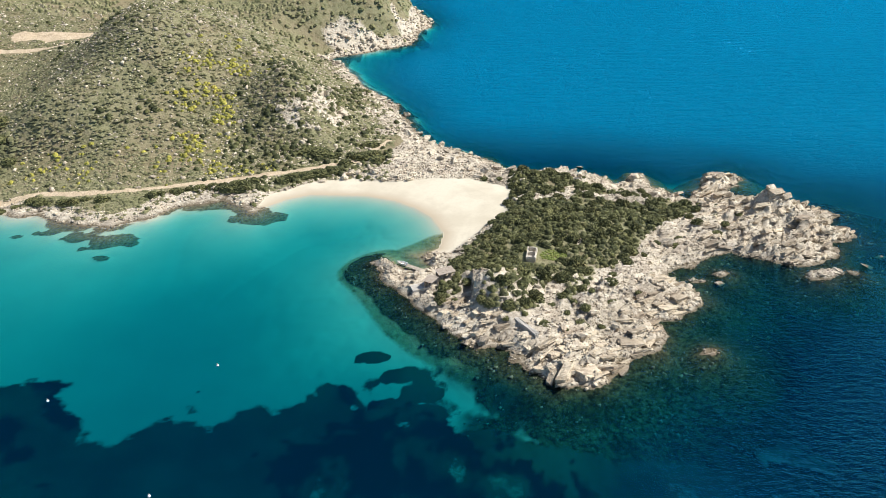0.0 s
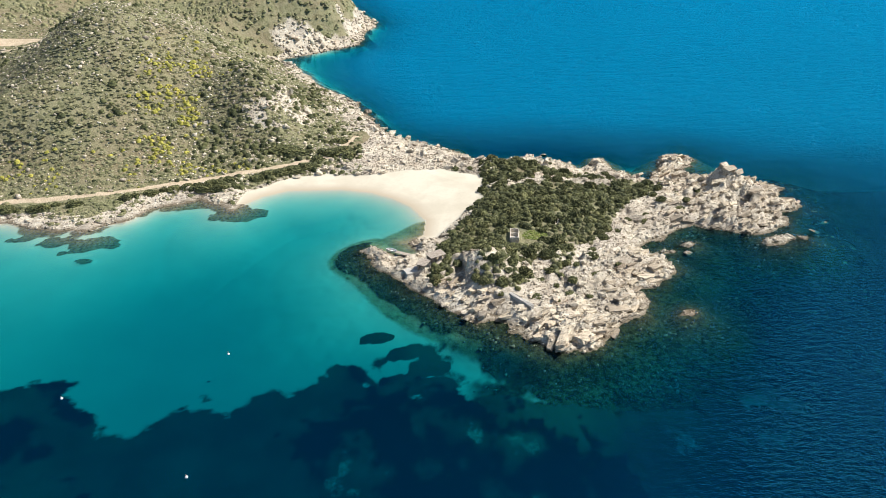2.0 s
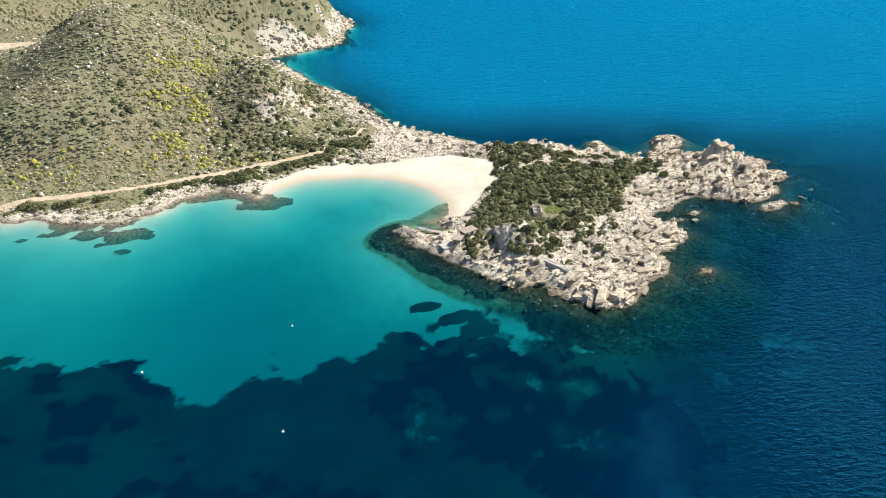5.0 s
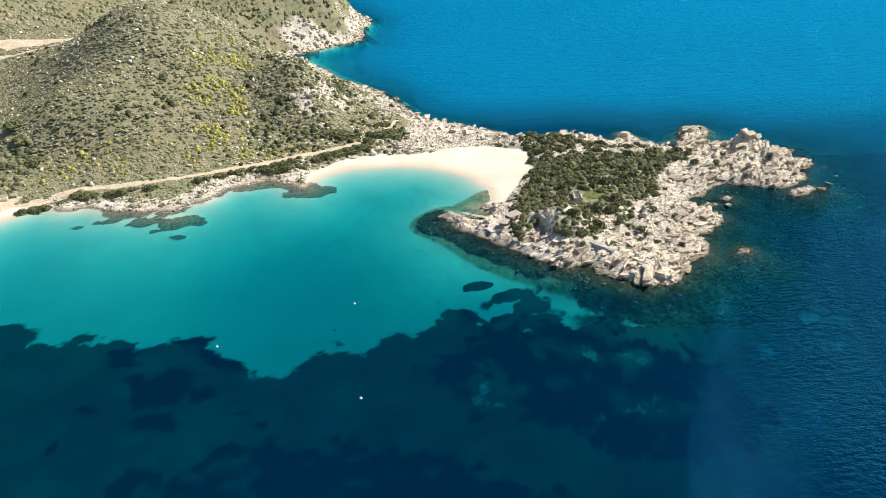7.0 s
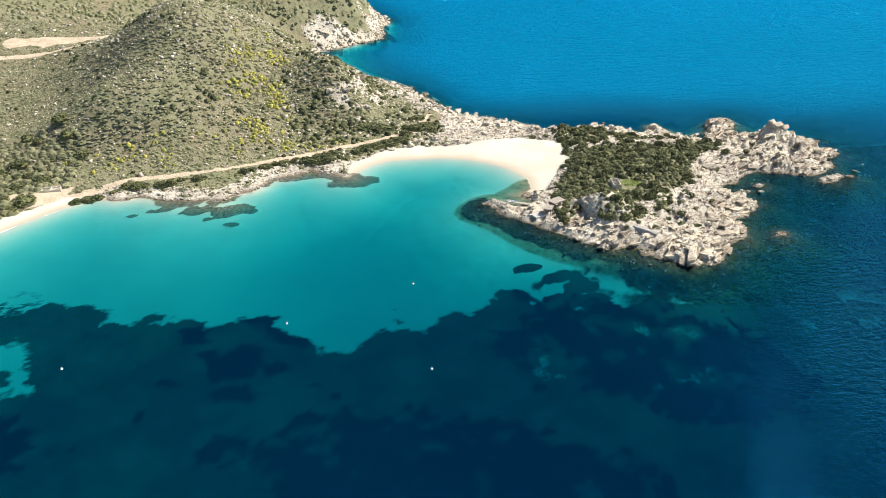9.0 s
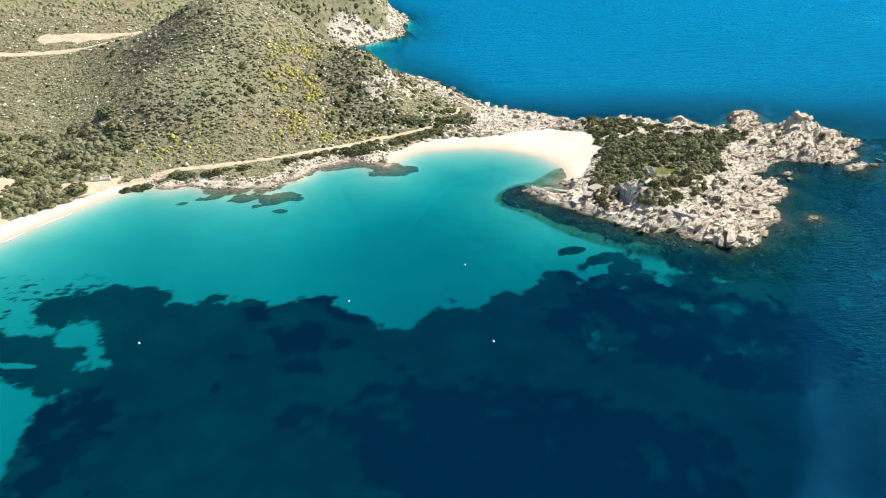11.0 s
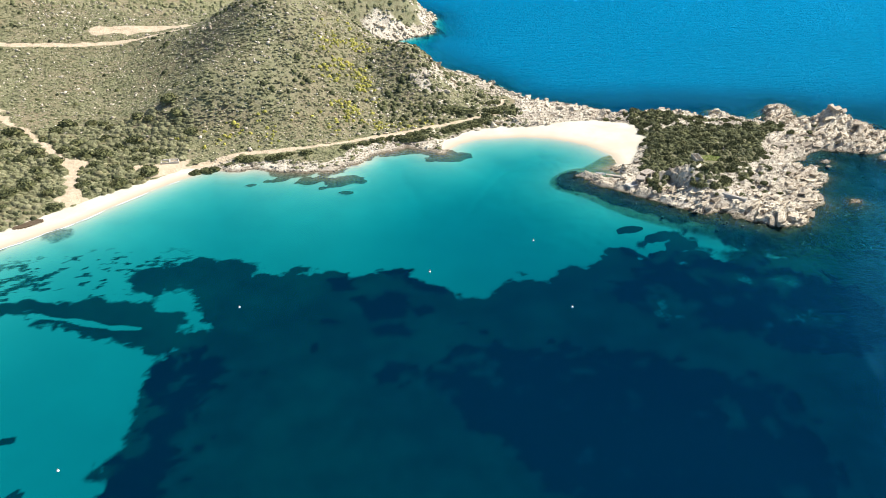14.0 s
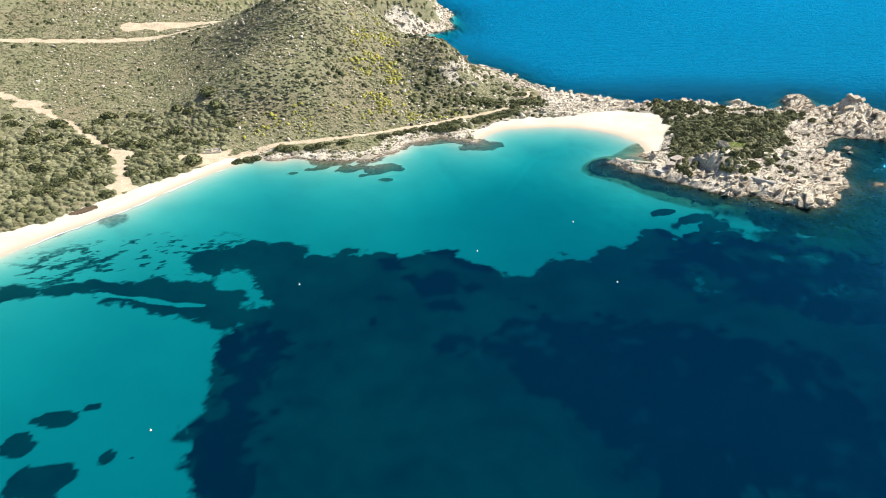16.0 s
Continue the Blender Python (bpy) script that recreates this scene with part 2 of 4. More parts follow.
BUSHES = [(10, 203), (24, 202), (32, 192), (42, 187), (55, 180), (61, 174), (51, 164), (42, 157), (37, 146), (29, 138), (19, 127), (10, 124), (2, 127), (-7, 132), (-3, 148), (6, 163), (12, 176)]
MEADOW = [(-152, -200), (-147, 20), (-146, 41), (-148, 53), (-145, 58), (-143, 68), (-142, 79), (-146, 83), (-141, 89), (-159, 99), (-173, 106), (-178, 112), (-196, 111), (-230, 104), (-230, 113),
          (-198, 117), (-176, 116.5), (-164, 115), (-149, 109.5), (-142, 105), (-137, 98), (-133, 98), (-137, 110), (-143, 116), (-152, 117), (-157, 122), (-153, 127), (-143, 130), (-130, 128), (-123, 126),
          (-124, 119), (-121, 122), (-117, 118), (-111, 119), (-105, 117), (-99, 113), (-92, 115), (-82, 114), (-84, 110), (-78, 107), (-74, 102), (-71, 98), (-66, 98), (-61, 100), (-54, 105),
          (-49, 102), (-41, 105), (-34, 107), (-27, 113), (-24, 111), (-21, 106), (-10, 104), (4, 97), (22, 90), (60, 95), (150, 90), (150, -200)]
# dark, thick beds of sea grass, and paler clearings in them
BEDS = [[(-104, 113), (-98, 113), (-98, 107), (-103, 108)], [(-99, 99), (-97, 104), (-89, 105), (-85, 99), (-87, 94), (-95, 93)], [(-85, 96), (-79, 97), (-79, 93), (-83, 92)],
        [(-95, 89), (-88, 90), (-85, 87), (-88, 85), (-94, 87)], [(-110, 96), (-102, 95), (-101, 92.5), (-105, 92.5)], [(-79, 90), (-71, 89), (-72, 86.5), (-78, 87)],
        [(-96, 73), (-92, 76), (-82, 76), (-76, 79), (-67, 79), (-58, 78), (-50, 73), (-40, 72), (-30, 66), (-20, 58), (-12, 46), (-20, 10), (-60, 20), (-71, 40), (-74, 48), (-78, 57), (-83, 66), (-89, 70)],
        [(-32, 95), (-29, 100), (-22, 102), (-16, 106), (-6, 107), (-1, 102), (6, 96), (12, 91), (20, 87), (27, 78), (30, 66), (7, 60), (-7, 68), (-18, 76), (-24, 76), (-31, 82)],
        [(-140, 90), (-134, 90), (-123, 81), (-131, 69), (-134, 56), (-136, 20), (-146, 20), (-145, 41), (-147, 53), (-142, 61), (-141, 77), (-144, 84)],
        [(-92, 116), (-82, 115), (-76, 103), (-80, 104), (-86, 111)], [(-27, 113), (-24, 112), (-17, 103), (-22, 104)]]
CLEARINGS = [[(-29, 87), (-25, 89), (-19, 87), (-18, 80), (-22, 77), (-28, 81)], [(-14, 97), (-8, 97), (6, 88), (0, 86), (-10, 91)], [(4, 90), (12, 86), (10, 83), (2, 86)], [(-6, 112), (0, 106), (-4, 102), (-9, 106)],
             [(0, 74), (8, 76), (14, 72), (6, 69)], [(44, 86), (56, 90), (64, 88), (56, 84)], [(30, 86), (38, 88), (40, 84), (32, 82)]]
LAGOON = [(-21, 157.5), (-17, 166), (-9, 174), (-3, 166), (-4, 158), (-7, 150), (-12, 148), (-17, 151.5)]
ISLETS = [[(76.5, 142), (79, 144), (84.5, 145), (86, 144.2), (86, 142.5), (84.4, 141.5), (81.4, 140.2), (77.2, 140.2)], [(86.6, 144), (88.8, 142.6), (87.8, 141.2), (86.4, 142)],
          [(56.5, 143.8), (58.8, 145.2), (60.5, 144), (58, 142)], [(50.5, 142), (54, 141.8), (53.8, 140.6), (50.8, 140.6)], [(45.5, 114), (47.5, 116), (49.5, 115.4), (48.5, 113.6)]]
TRACK = [(-163, 184), (-150, 189), (-131, 196), (-119, 195), (-102, 196), (-89, 200), (-75, 203), (-61, 206), (-47, 210), (-34, 215), (-31, 224), (-27, 232)]
LANE = [(-300, 285), (-248, 258), (-232, 248), (-219, 234), (-207, 220), (-195, 205), (-186, 193), (-185, 182), (-181, 171), (-183, 160)]
# rises of the ground: x, y, height, half widths
RISES = [(-119, 275, 35, 36, 44), (-146, 231, 9, 22, 16), (-60, 254, 17, 17, 22), (-85, 300, 10, 26, 40), (-157, 300, 6, 30, 30), (-250, 420, 30, 170, 120), (-160, 620, 50, 170, 150), (-72, 425, 26, 34, 50), (-420, 330, 25, 150, 160)]
KNOLLS = [(24, 162, 2.4, 22, 32), (7.0, 134, 6.0, 6.5, 8), (79, 171, 5.2, 5, 5), (85, 166, 2.4, 9, 7), (40, 136, 1.0, 7, 6), (73, 195, 1.0, 5, 5), (50, 197, 2.2, 4, 4), (66, 168, 1.2, 14, 12)]


def hashed(ix, iy, seed):
    v = np.sin(ix * 127.1 + iy * 311.7 + seed * 74.7) * 43758.5453
    return v - np.floor(v)


def value_noise(x, y, seed=0):
    ix, iy = np.floor(x), np.floor(y)
    fx, fy = x - ix, y - iy
    fx, fy = fx * fx * (3 - 2 * fx), fy * fy * (3 - 2 * fy)
    a, b = hashed(ix, iy, seed), hashed(ix + 1, iy, seed)
    c, d = hashed(ix, iy + 1, seed), hashed(ix + 1, iy + 1, seed)
    return (a + (b - a) * fx) * (1 - fy) + (c + (d - c) * fx) * fy


def fbm(x, y, size, octaves=4, seed=0):
    """Noise from -1 to 1 with features of that size."""
    out, amp, total = 0.0, 1.0, 0.0
    for k in range(octaves):
        out, total = out + amp * value_noise(x / size * 2 ** k + 17.3 * k, y / size * 2 ** k - 9.1 * k, seed + k), total + amp
        amp *= 0.55
    return 2 * out / total - 1


def smooth(v, lo, hi):
    t = np.clip((v - lo) / (hi - lo), 0, 1)
    return t * t * (3 - 2 * t)


def away(x, y, line):
    """The distance to a line of points."""
    best = np.full(x.shape, 1e9)
    for (ax, ay), (bx, by) in zip(line, line[1:]):
        dx, dy = bx - ax, by - ay
        t = np.clip(((x - ax) * dx + (y - ay) * dy) / (dx * dx + dy * dy), 0, 1)
        best = np.minimum(best, (x - ax - t * dx) ** 2 + (y - ay - t * dy) ** 2)
    return np.sqrt(best)


def inside(x, y, ring):
    hit = np.zeros(x.shape, bool)
    for (ax, ay), (bx, by) in zip(ring, ring[1:] + ring[:1]):
        if ay != by:
            hit ^= ((ay > y) != (by > y)) & (x < (bx - ax) * (y - ay) / (by - ay) + ax)
    return hit


def signed(x, y, ring):
    d = away(x, y, ring + ring[:1])
    return np.where(inside(x, y, ring), d, -d)


def hills(x, y, rises):
    return sum(h * np.exp(-((x - cx) / rx) ** 2 - ((y - cy) / ry) ** 2) for cx, cy, h, rx, ry in rises)


def blocks(x, y, along, across, turn, seed):
    """Broken beds of rock: the lift of the block under each plan point, and how near its crack is."""
    c, n = math.cos(radians(turn)), math.sin(radians(turn))
    u, v = (x * c + y * n) / along + 0.35 * fbm(x, y, 9, 2, seed + 40), (y * c - x * n) / across + 0.5 * fbm(x, y, 14, 3, seed + 44)
    iu, iv = np.floor(u), np.floor(v)
    f1, f2, lift = np.full(x.shape, 9.0), np.full(x.shape, 9.0), np.zeros(x.shape)
    for du in (-1, 0, 1):
        for dv in (-1, 0, 1):
            ku, kv = iu + du, iv + dv
            eu, ev = u - ku - hashed(ku, kv, seed), v - kv - hashed(ku, kv, seed + 1)
            d = np.sqrt(eu * eu + ev * ev)
            top = hashed(ku, kv, seed + 2) - 0.5 + (hashed(ku, kv, seed + 3) - 0.5) * 0.8 * eu + (0.15 + 0.9 * hashed(ku, kv, seed + 4)) * ev
            near = d < f1
            f2, lift = np.where(near, f1, np.minimum(f2, d)), np.where(near, top, lift)
            f1 = np.where(near, d, f1)
    return lift, f2 - f1


def within(x, y, ring, soft, blur=1.5):
    """1 inside a ring with a ragged edge, 0 outside."""
    xs, ys = [p[0] for p in ring], [p[1] for p in ring]
    m = soft * 1.6 + blur
    box = (x > min(xs) - m) & (x < max(xs) + m) & (y > min(ys) - m) & (y < max(ys) + m)
    out = np.zeros(x.shape)
    if box.any():
        bx, by = x[box], y[box]
        out[box] = smooth(signed(bx, by, ring) + soft * (1.0 * fbm(bx, by, 7, 5, 62) + 0.6 * fbm(bx, by, 2.5, 3, 63)), -blur, blur)
    return out


def survey(x, y):
    """The height of the ground and what covers it, at arrays of plan points."""
    x, y = np.asarray(x, float), np.asarray(y, float)
    d_cove, d_west = away(x, y, COVE), away(x, y, WEST)
    d_head, d_tip, d_north = away(x, y, HEAD), away(x, y, TIP), away(x, y, NORTH)
    near_sand = np.minimum(signed(x, y, SAND_COVE), 50)
    sandy_w = signed(x, y, SAND_WEST)
    beach = np.maximum(near_sand, sandy_w)
    calm = smooth(beach, -6, 2)
    wob = (1 - calm) * np.where(d_west < 1.2 * np.minimum(d_head, d_north), 2.0, 2.6)
    qx = x + wob * fbm(x, y, 9, 4, 3) * 1.3
    qy = y + wob * fbm(x, y, 9, 4, 8) * 1.3
    s = signed(qx, qy, LAND)
    for ring in ISLETS:
        s = np.maximum(s, np.where(np.hypot(x - ring[0][0], y - ring[0][1]) < 16, signed(qx * 0.3 + x * 0.7, qy * 0.3 + y * 0.7, ring), -1e3))
    land = s > 0
    sl = np.maximum(s, 0)
    d_rocky = np.minimum(np.minimum(d_head, d_tip), d_north)
    head = smooth(signed(x, y, HEADLAND), -2, 2)
    # land
    rough = fbm(x, y, 5.0, 5, 21)
    main = hills(x, y, RISES) * smooth(sl, 2, 46 - 22 * smooth(y, 345, 375)) + 2.2 * (1 - np.exp(-sl / 7)) + 0.022 * sl * smooth(sl, 0, 200)
    knoll = hills(x, y, KNOLLS) * smooth(sl, 0, 9) + 1.3 * (1 - np.exp(-sl / 3.0))
    pit = smooth(np.hypot((x + 5.0) / 7.6, (y - 134.5) / 8.0) + 0.12 * fbm(x, y, 5, 3, 17), 1.0, 0.90)   # old quarry bowl
    knoll = knoll * (1 - pit) + np.minimum(knoll, 1.7) * pit
    h = main * (1 - head) + knoll * head
    h_beach = 0.075 * sl * np.exp(-sl / 60)
    h = h * (1 - calm) + h_beach * calm
    # cover
    bush = smooth(signed(x, y, BUSHES) + 3.5 * fbm(x, y, 10, 3, 5), -1.5, 1.5)
    sand = np.where(land, smooth(beach + 1.5 * fbm(x, y, 6, 3, 6), -0.8, 0.8), smooth(np.minimum(d_head, d_tip), 4, 12))
    strip = smooth(away(x, y, [(9, 184), (19, 182.5), (28, 182), (30, 187), (36, 182), (47, 179)]) + 1.6 * fbm(x, y, 6, 3, 19), 2.8, 1.4)
    bush = bush * (1 - strip) * smooth(fbm(x, y, 9, 3, 18) + 0.75 * smooth(y, 132, 150), -0.35, -0.05)
    bush = bush * (1 - smooth(np.hypot((x - 1.5) / 3.4, (y - 135) / 8.5), 1.1, 0.8))
    fringe_w = smooth(d_west + 3.0 * fbm(x, y, 7, 3, 7), 8.5, 6) * smooth(x, -150, -135)
    fringe_n = smooth(d_north + 9.0 * fbm(x, y, 12, 5, 9), 15 - 6 * smooth(y, 245, 300), 8 - 5 * smooth(y, 245, 300))
    fringe_n = np.maximum(fringe_n, smooth(d_north + 11.0 * fbm(x, y, 14, 5, 10), 15, 4) * smooth(y, 362, 374))
    scar = 0.8 * smooth(fbm(x, y, 9, 5, 12) + 0.7 * np.exp(-((x + 143) / 6) ** 2 - ((y - 231) / 5) ** 2) + 0.52 * np.exp(-((x + 60) / 26) ** 2 - ((y - 252) / 32) ** 2) - 0.4 * smooth(x, -66, -130), 0.62, 0.80)
    isthmus = smooth(signed(x, y, NECK) + 2.0 * fbm(x, y, 7, 3, 20), -1, 1) * (1 - head)
    rock = np.maximum.reduce([fringe_w, fringe_n, scar * (1 - head), head * (1 - bush * smooth(y + 5 * fbm(x, y, 8, 3, 83), 130, 148)), isthmus, head * smooth(pit, 0.02, 0.1) * smooth(pit, 0.99, 0.9)])
    d_track, d_lane = away(x, y, TRACK), away(x, y, LANE)
    wind = fbm(x, y, 5, 3, 14)
    earth = np.maximum(smooth(d_track + 0.9 * wind, 1.7, 0.9), smooth(d_lane + 2.4 * wind, 2.3, 1.2))
    for cx, cy, r in ((-187, 194, 4.0), (-157, 190, 3.5), (-181, 169, 3.0), (-230, 246, 5), (-165, 191, 3), (-152, 193, 3)):
        earth = np.maximum(earth, smooth(np.hypot((x - cx) / 1.5, y - cy) + 3.0 * wind, r, r - 1.5))
    bank = np.exp(-((y - 326 - 0.05 * (x + 190)) / 6.0) ** 2) * smooth(x, -216, -204) * smooth(x, -152, -160)
    earth = np.maximum(earth, smooth(bank + 0.3 * wind, 0.4, 0.6))
    earth = np.maximum(earth, smooth(np.abs(y - 310 - 0.08 * (x + 200)) + 0.8 * wind, 2.2, 1.3) * smooth(x, -150, -158) * smooth(x, -420, -400))
    # relief of bare rock: blocks and tilted beds
    relief = rock * land * (1 - calm)
    on = relief > 0.02
    step = np.zeros(x.shape)
    if on.any():
        rx, ry = x[on], y[on]
        big, gap = blocks(rx, ry, 6.0, 2.3, 27, 31)
        small, slit = blocks(rx, ry, 2.3, 1.15, 33, 36)
        rugged = 0.35 + 0.65 * smooth(fbm(rx, ry, 17, 3, 34) + 0.9 * smooth(rx, 62, 72) + 0.7 * smooth(ry, 128, 112), -0.25, 0.3)
        rugged = rugged * (0.55 + 0.45 * head[on]) * (1 - 0.65 * isthmus[on] * smooth(d_north[on], 4, 10))
        step[on] = rugged * (1.75 * big + 0.65 * small - 0.75 * smooth(gap, 0.2, 0.0) - 0.3 * smooth(slit, 0.22, 0.0)) + 0.22 * rough[on]
    h = h + relief * step * smooth(sl, 0.1, 2.5) + 0.4 * relief * head * smooth(sl, 0.5, 3)
    h = h + (1 - relief) * (1 - calm) * land * smooth(sl, 4, 20) * (0.35 * rough + 0.9 * fbm(x, y, 25, 4, 41) * (1 - head))
    # sea floor
    so = np.maximum(-s, 0)
    east = smooth(x + 0.25 * (140 - y), 0, 110) * smooth(y, 330, 190) + smooth(y, 195, 260) * smooth(x, -90, 0)
    east = np.clip(east, 0, 1)
    far_n = np.maximum(smooth(y, 195, 240) * smooth(x, -95, -20), smooth(y, 188, 205) * smooth(x, 0, 20))
    deep = 2.0 * np.exp(-((x + 4) / 22) ** 2 - ((y - 103) / 11) ** 2) * smooth(so, 3, 10) + 4.6 * far_n * smooth(so, 0, 12) + 4.1 * (1 - np.exp(-so / (21 - 11 * smooth(np.minimum(d_west, d_cove) - np.minimum(d_head, d_tip), -5, 15)))) + 1.3 * smooth(so, 20, 110) + 2.2 * smooth(x, -115, -30) * smooth(so, 12, 50) + east * (6.5 * smooth(so, 4, 30) + 5.0 * smooth(so, 30, 220)) + 4 * smooth(so, 90, 500)
    d_h2 = np.minimum(d_head, d_tip) + 2.5 * fbm(x, y, 9, 4, 51)
    reef = smooth(d_h2, 6.0 + 4.5 * smooth(x, 0, 20), 4.4 + 3.1 * smooth(x, 0, 20)) * (1 - 0.5 * smooth(y, 180, 195)) * (1 - calm)
    reef = np.maximum(reef, smooth(d_head + 6 * fbm(x, y, 12, 4, 52), 32, 22) * smooth(x, -8, 6) * smooth(y, 165, 150) * (0.72 + 0.28 * smooth(fbm(x, y, 8, 4, 53), -0.25, 0.1)))
    reef = np.maximum(reef, smooth(d_west + 6 * fbm(x, y, 7, 4, 54), 4.0, 1.5) * smooth(x, -132, -122) * (1 - calm))
    reef = np.maximum(reef, smooth(d_north + 10 * fbm(x, y, 12, 4, 55), 5, 2))
    for cx, cy, rx, ry in ((-61, 181, 6, 4.5), (-53.5, 182.5, 2.5, 2.5), (-120, 175.5, 4.5, 2), (-98, 170, 7, 4.5), (-108, 172, 5, 3.5), (-127, 174, 2, 1), (-104, 166, 2.5, 1.2), (-98, 161.5, 3.5, 1.8), (-92, 169, 2, 2.5), (-82, 187, 3, 1.2), (57, 139, 2.5, 2)):
        reef = np.maximum(reef, smooth(np.hypot((x - cx) / rx, (y - cy) / ry) + 1.1 * fbm(x, y, 4, 4, 56), 1.05, 0.7))
    reef = np.where(land, 0, reef * (1 - within(x, y, LAGOON, 0.6, 1.0)))
    floor = -deep * (1 - 0.15 * reef) + reef * 0.5 * rough * smooth(so, 0.5, 3)
    h = np.where(land, np.maximum(h, 0.03 * np.minimum(sl, 2)), floor)
    # sea grass
    m = signed(x, y, MEADOW)
    weed = smooth(m + 4.4 * fbm(x, y, 6, 5, 61) + 1.5 * fbm(x, y, 1.8, 3, 67), -1.7, 1.7)
    streak = smooth(away(x, y, [(-6, 117), (-4, 110), (3, 104), (8, 99), (12, 93), (17, 91), (19, 88), (22, 85), (25, 83)]) + 2.6 * fbm(x, y, 6, 4, 63), 2.0, 0.2) * smooth(fbm(x, y, 8, 4, 86), -0.35, 0.2)
    clear = np.maximum.reduce([within(x, y, ring, 4.0, 2.5) for ring in CLEARINGS])
    blots = smooth(fbm(x, y, 8, 5, 62), 0.42, 0.66) * smooth(m, 2, 10) * smooth(x, -70, -30)
    weed = weed * (1 - 0.5 * streak) * (1 - 0.30 * blots)
    reef = reef * (1 - 0.65 * streak) * (1 - 0.5 * clear)
    clouds = smooth(fbm(x, y, 7, 5, 82), -0.02, 0.28) * smooth(np.hypot((x + 8) / 20, (y - 107) / 9), 1.1, 0.7) * (1 - streak)
    weed = np.maximum(weed, clouds)
    # east of the headland the floor falls away under weed and stone
    offing = smooth(x + 0.3 * (y - 130) + 18 * fbm(x, y, 20, 5, 68), 32, 64) * smooth(y, 205, 185) * (1 - 0.25 * smooth(fbm(x, y, 13, 4, 69), 0.1, 0.4)) * (1 - smooth(y, 118, 138) * smooth(x, 100, 84))
    lee = smooth(np.minimum(d_tip, d_north) + 14 * fbm(x, y, 12, 5, 70), 7, 1) * smooth(y, 185, 200) * 0.65
    weed = np.maximum.reduce([weed, offing, lee])
    thick = np.maximum.reduce([within(x, y, ring, 2.6 if len(ring) < 7 else 8.0) for ring in BEDS])
    thick = thick * (1 - 0.7 * smooth(fbm(x, y, 5.5, 6, 76), 0.08, 0.42)) * (1 - clear) + 0.8 * offing
    specks = smooth(fbm(x, y, 4.5, 3, 77), 0.56, 0.70) * smooth(np.hypot((x + 95) / 34, (y - 88) / 26), 1.1, 0.7)
    thick = np.maximum(thick, 0.8 * specks)
    weed = weed * (1 - 0.42 * clear * smooth(fbm(x, y, 6, 4, 64), -0.3, 0.25))
    thick = np.clip(thick, 0, 1)
    for cx, cy, rx, ry in ((-20, 119, 4, 1.8), (-14, 114, 4.5, 2.5), (-8, 109, 4.5, 1.8), (-15, 105, 4, 3), (-8, 104, 4, 2), (-174, 64, 4, 2), (-167, 66.5, 2, 0.9), (-161, 51, 1.2, 1.8), (-179, 58, 3, 4), (-171, 47, 6, 4), (-168, 38, 6, 5)):
        weed = np.maximum(weed, smooth(np.hypot((x - cx) / rx, (y - cy) / ry) + 0.8 * fbm(x, y, 5, 3, 65), 1.15, 0.9))
    drift = smooth(fbm(x * 0.7 + y * 0.4, y * 1.3 - x * 0.5, 2.0, 4, 66) + 0.35 * fbm(x, y, 14, 3, 81), 0.0, 0.22) * smooth(np.hypot((x + 168) / 40, (y - 124) / 18), 1.2, 0.6)
    slit = smooth(away(x, y, [(-176, 110), (-166, 106.5), (-156, 102), (-149, 100)]) + 1.2 * fbm(x, y, 4, 3, 79), 1.2, 0.5)
    weed = weed * (1 - 0.9 * slit)
    for cx, cy, rx, ry in ((-195, 144, 5, 2.2), (-180, 149.5, 5, 2.5)):
        drift = np.maximum(drift, 0.75 * smooth(np.hypot((x - cx) * 0.75 + (y - cy) * 0.65, (y - cy) * 0.75 - (x - cx) * 0.65) / rx + 0.35 * fbm(x, y, 4, 3, 80), 1.1, 0.6))
    weed = np.where(land, 0, np.maximum(weed, 0.72 * drift))
    return {"h": h, "s": s, "rock": np.where(land, rock, 0), "sand": sand, "earth": earth * land * (1 - head), "reef": reef, "weed": weed, "thick": thick, "bush": bush * head, "head": head, "east": east}


# ---- ground and sea ----
def steps(*spans):
    """Grid lines: each span is (from, to, step)."""
    out = []
    for a, b, step in spans:
        out.extend(np.linspace(a, b, max(2, round((b - a) / step) + 1))[:-1])
    return np.array(out + [spans[-1][1]])


def sheet(name, xs, ys, heights, fields, material):
    mesh = bpy.data.meshes.new(name)
    nx, ny = len(xs), len(ys)
    gx, gy = np.meshgrid(xs, ys)
    k = np.arange(nx * ny).reshape(ny, nx)
    quads = np.stack([k[:-1, :-1], k[:-1, 1:], k[1:, 1:], k[1:, :-1]], -1).reshape(-1, 4)
    mesh.vertices.add(nx * ny)
    mesh.vertices.foreach_set("co", np.stack([gx, gy, heights], -1).astype(np.float32).ravel())
    mesh.loops.add(quads.size)
    mesh.loops.foreach_set("vertex_index", quads.ravel().astype(np.int32))
    mesh.polygons.add(len(quads))
    mesh.polygons.foreach_set("loop_start", (np.arange(len(quads)) * 4).astype(np.int32))
    mesh.polygons.foreach_set("use_smooth", np.ones(len(quads), bool))
    for key, values in fields.items():
        mesh.attributes.new(key, "FLOAT", "POINT").data.foreach_set("value", values.astype(np.float32).ravel())
    mesh.update(calc_edges=True)
    mesh.materials.append(material)
    return new(name, mesh)


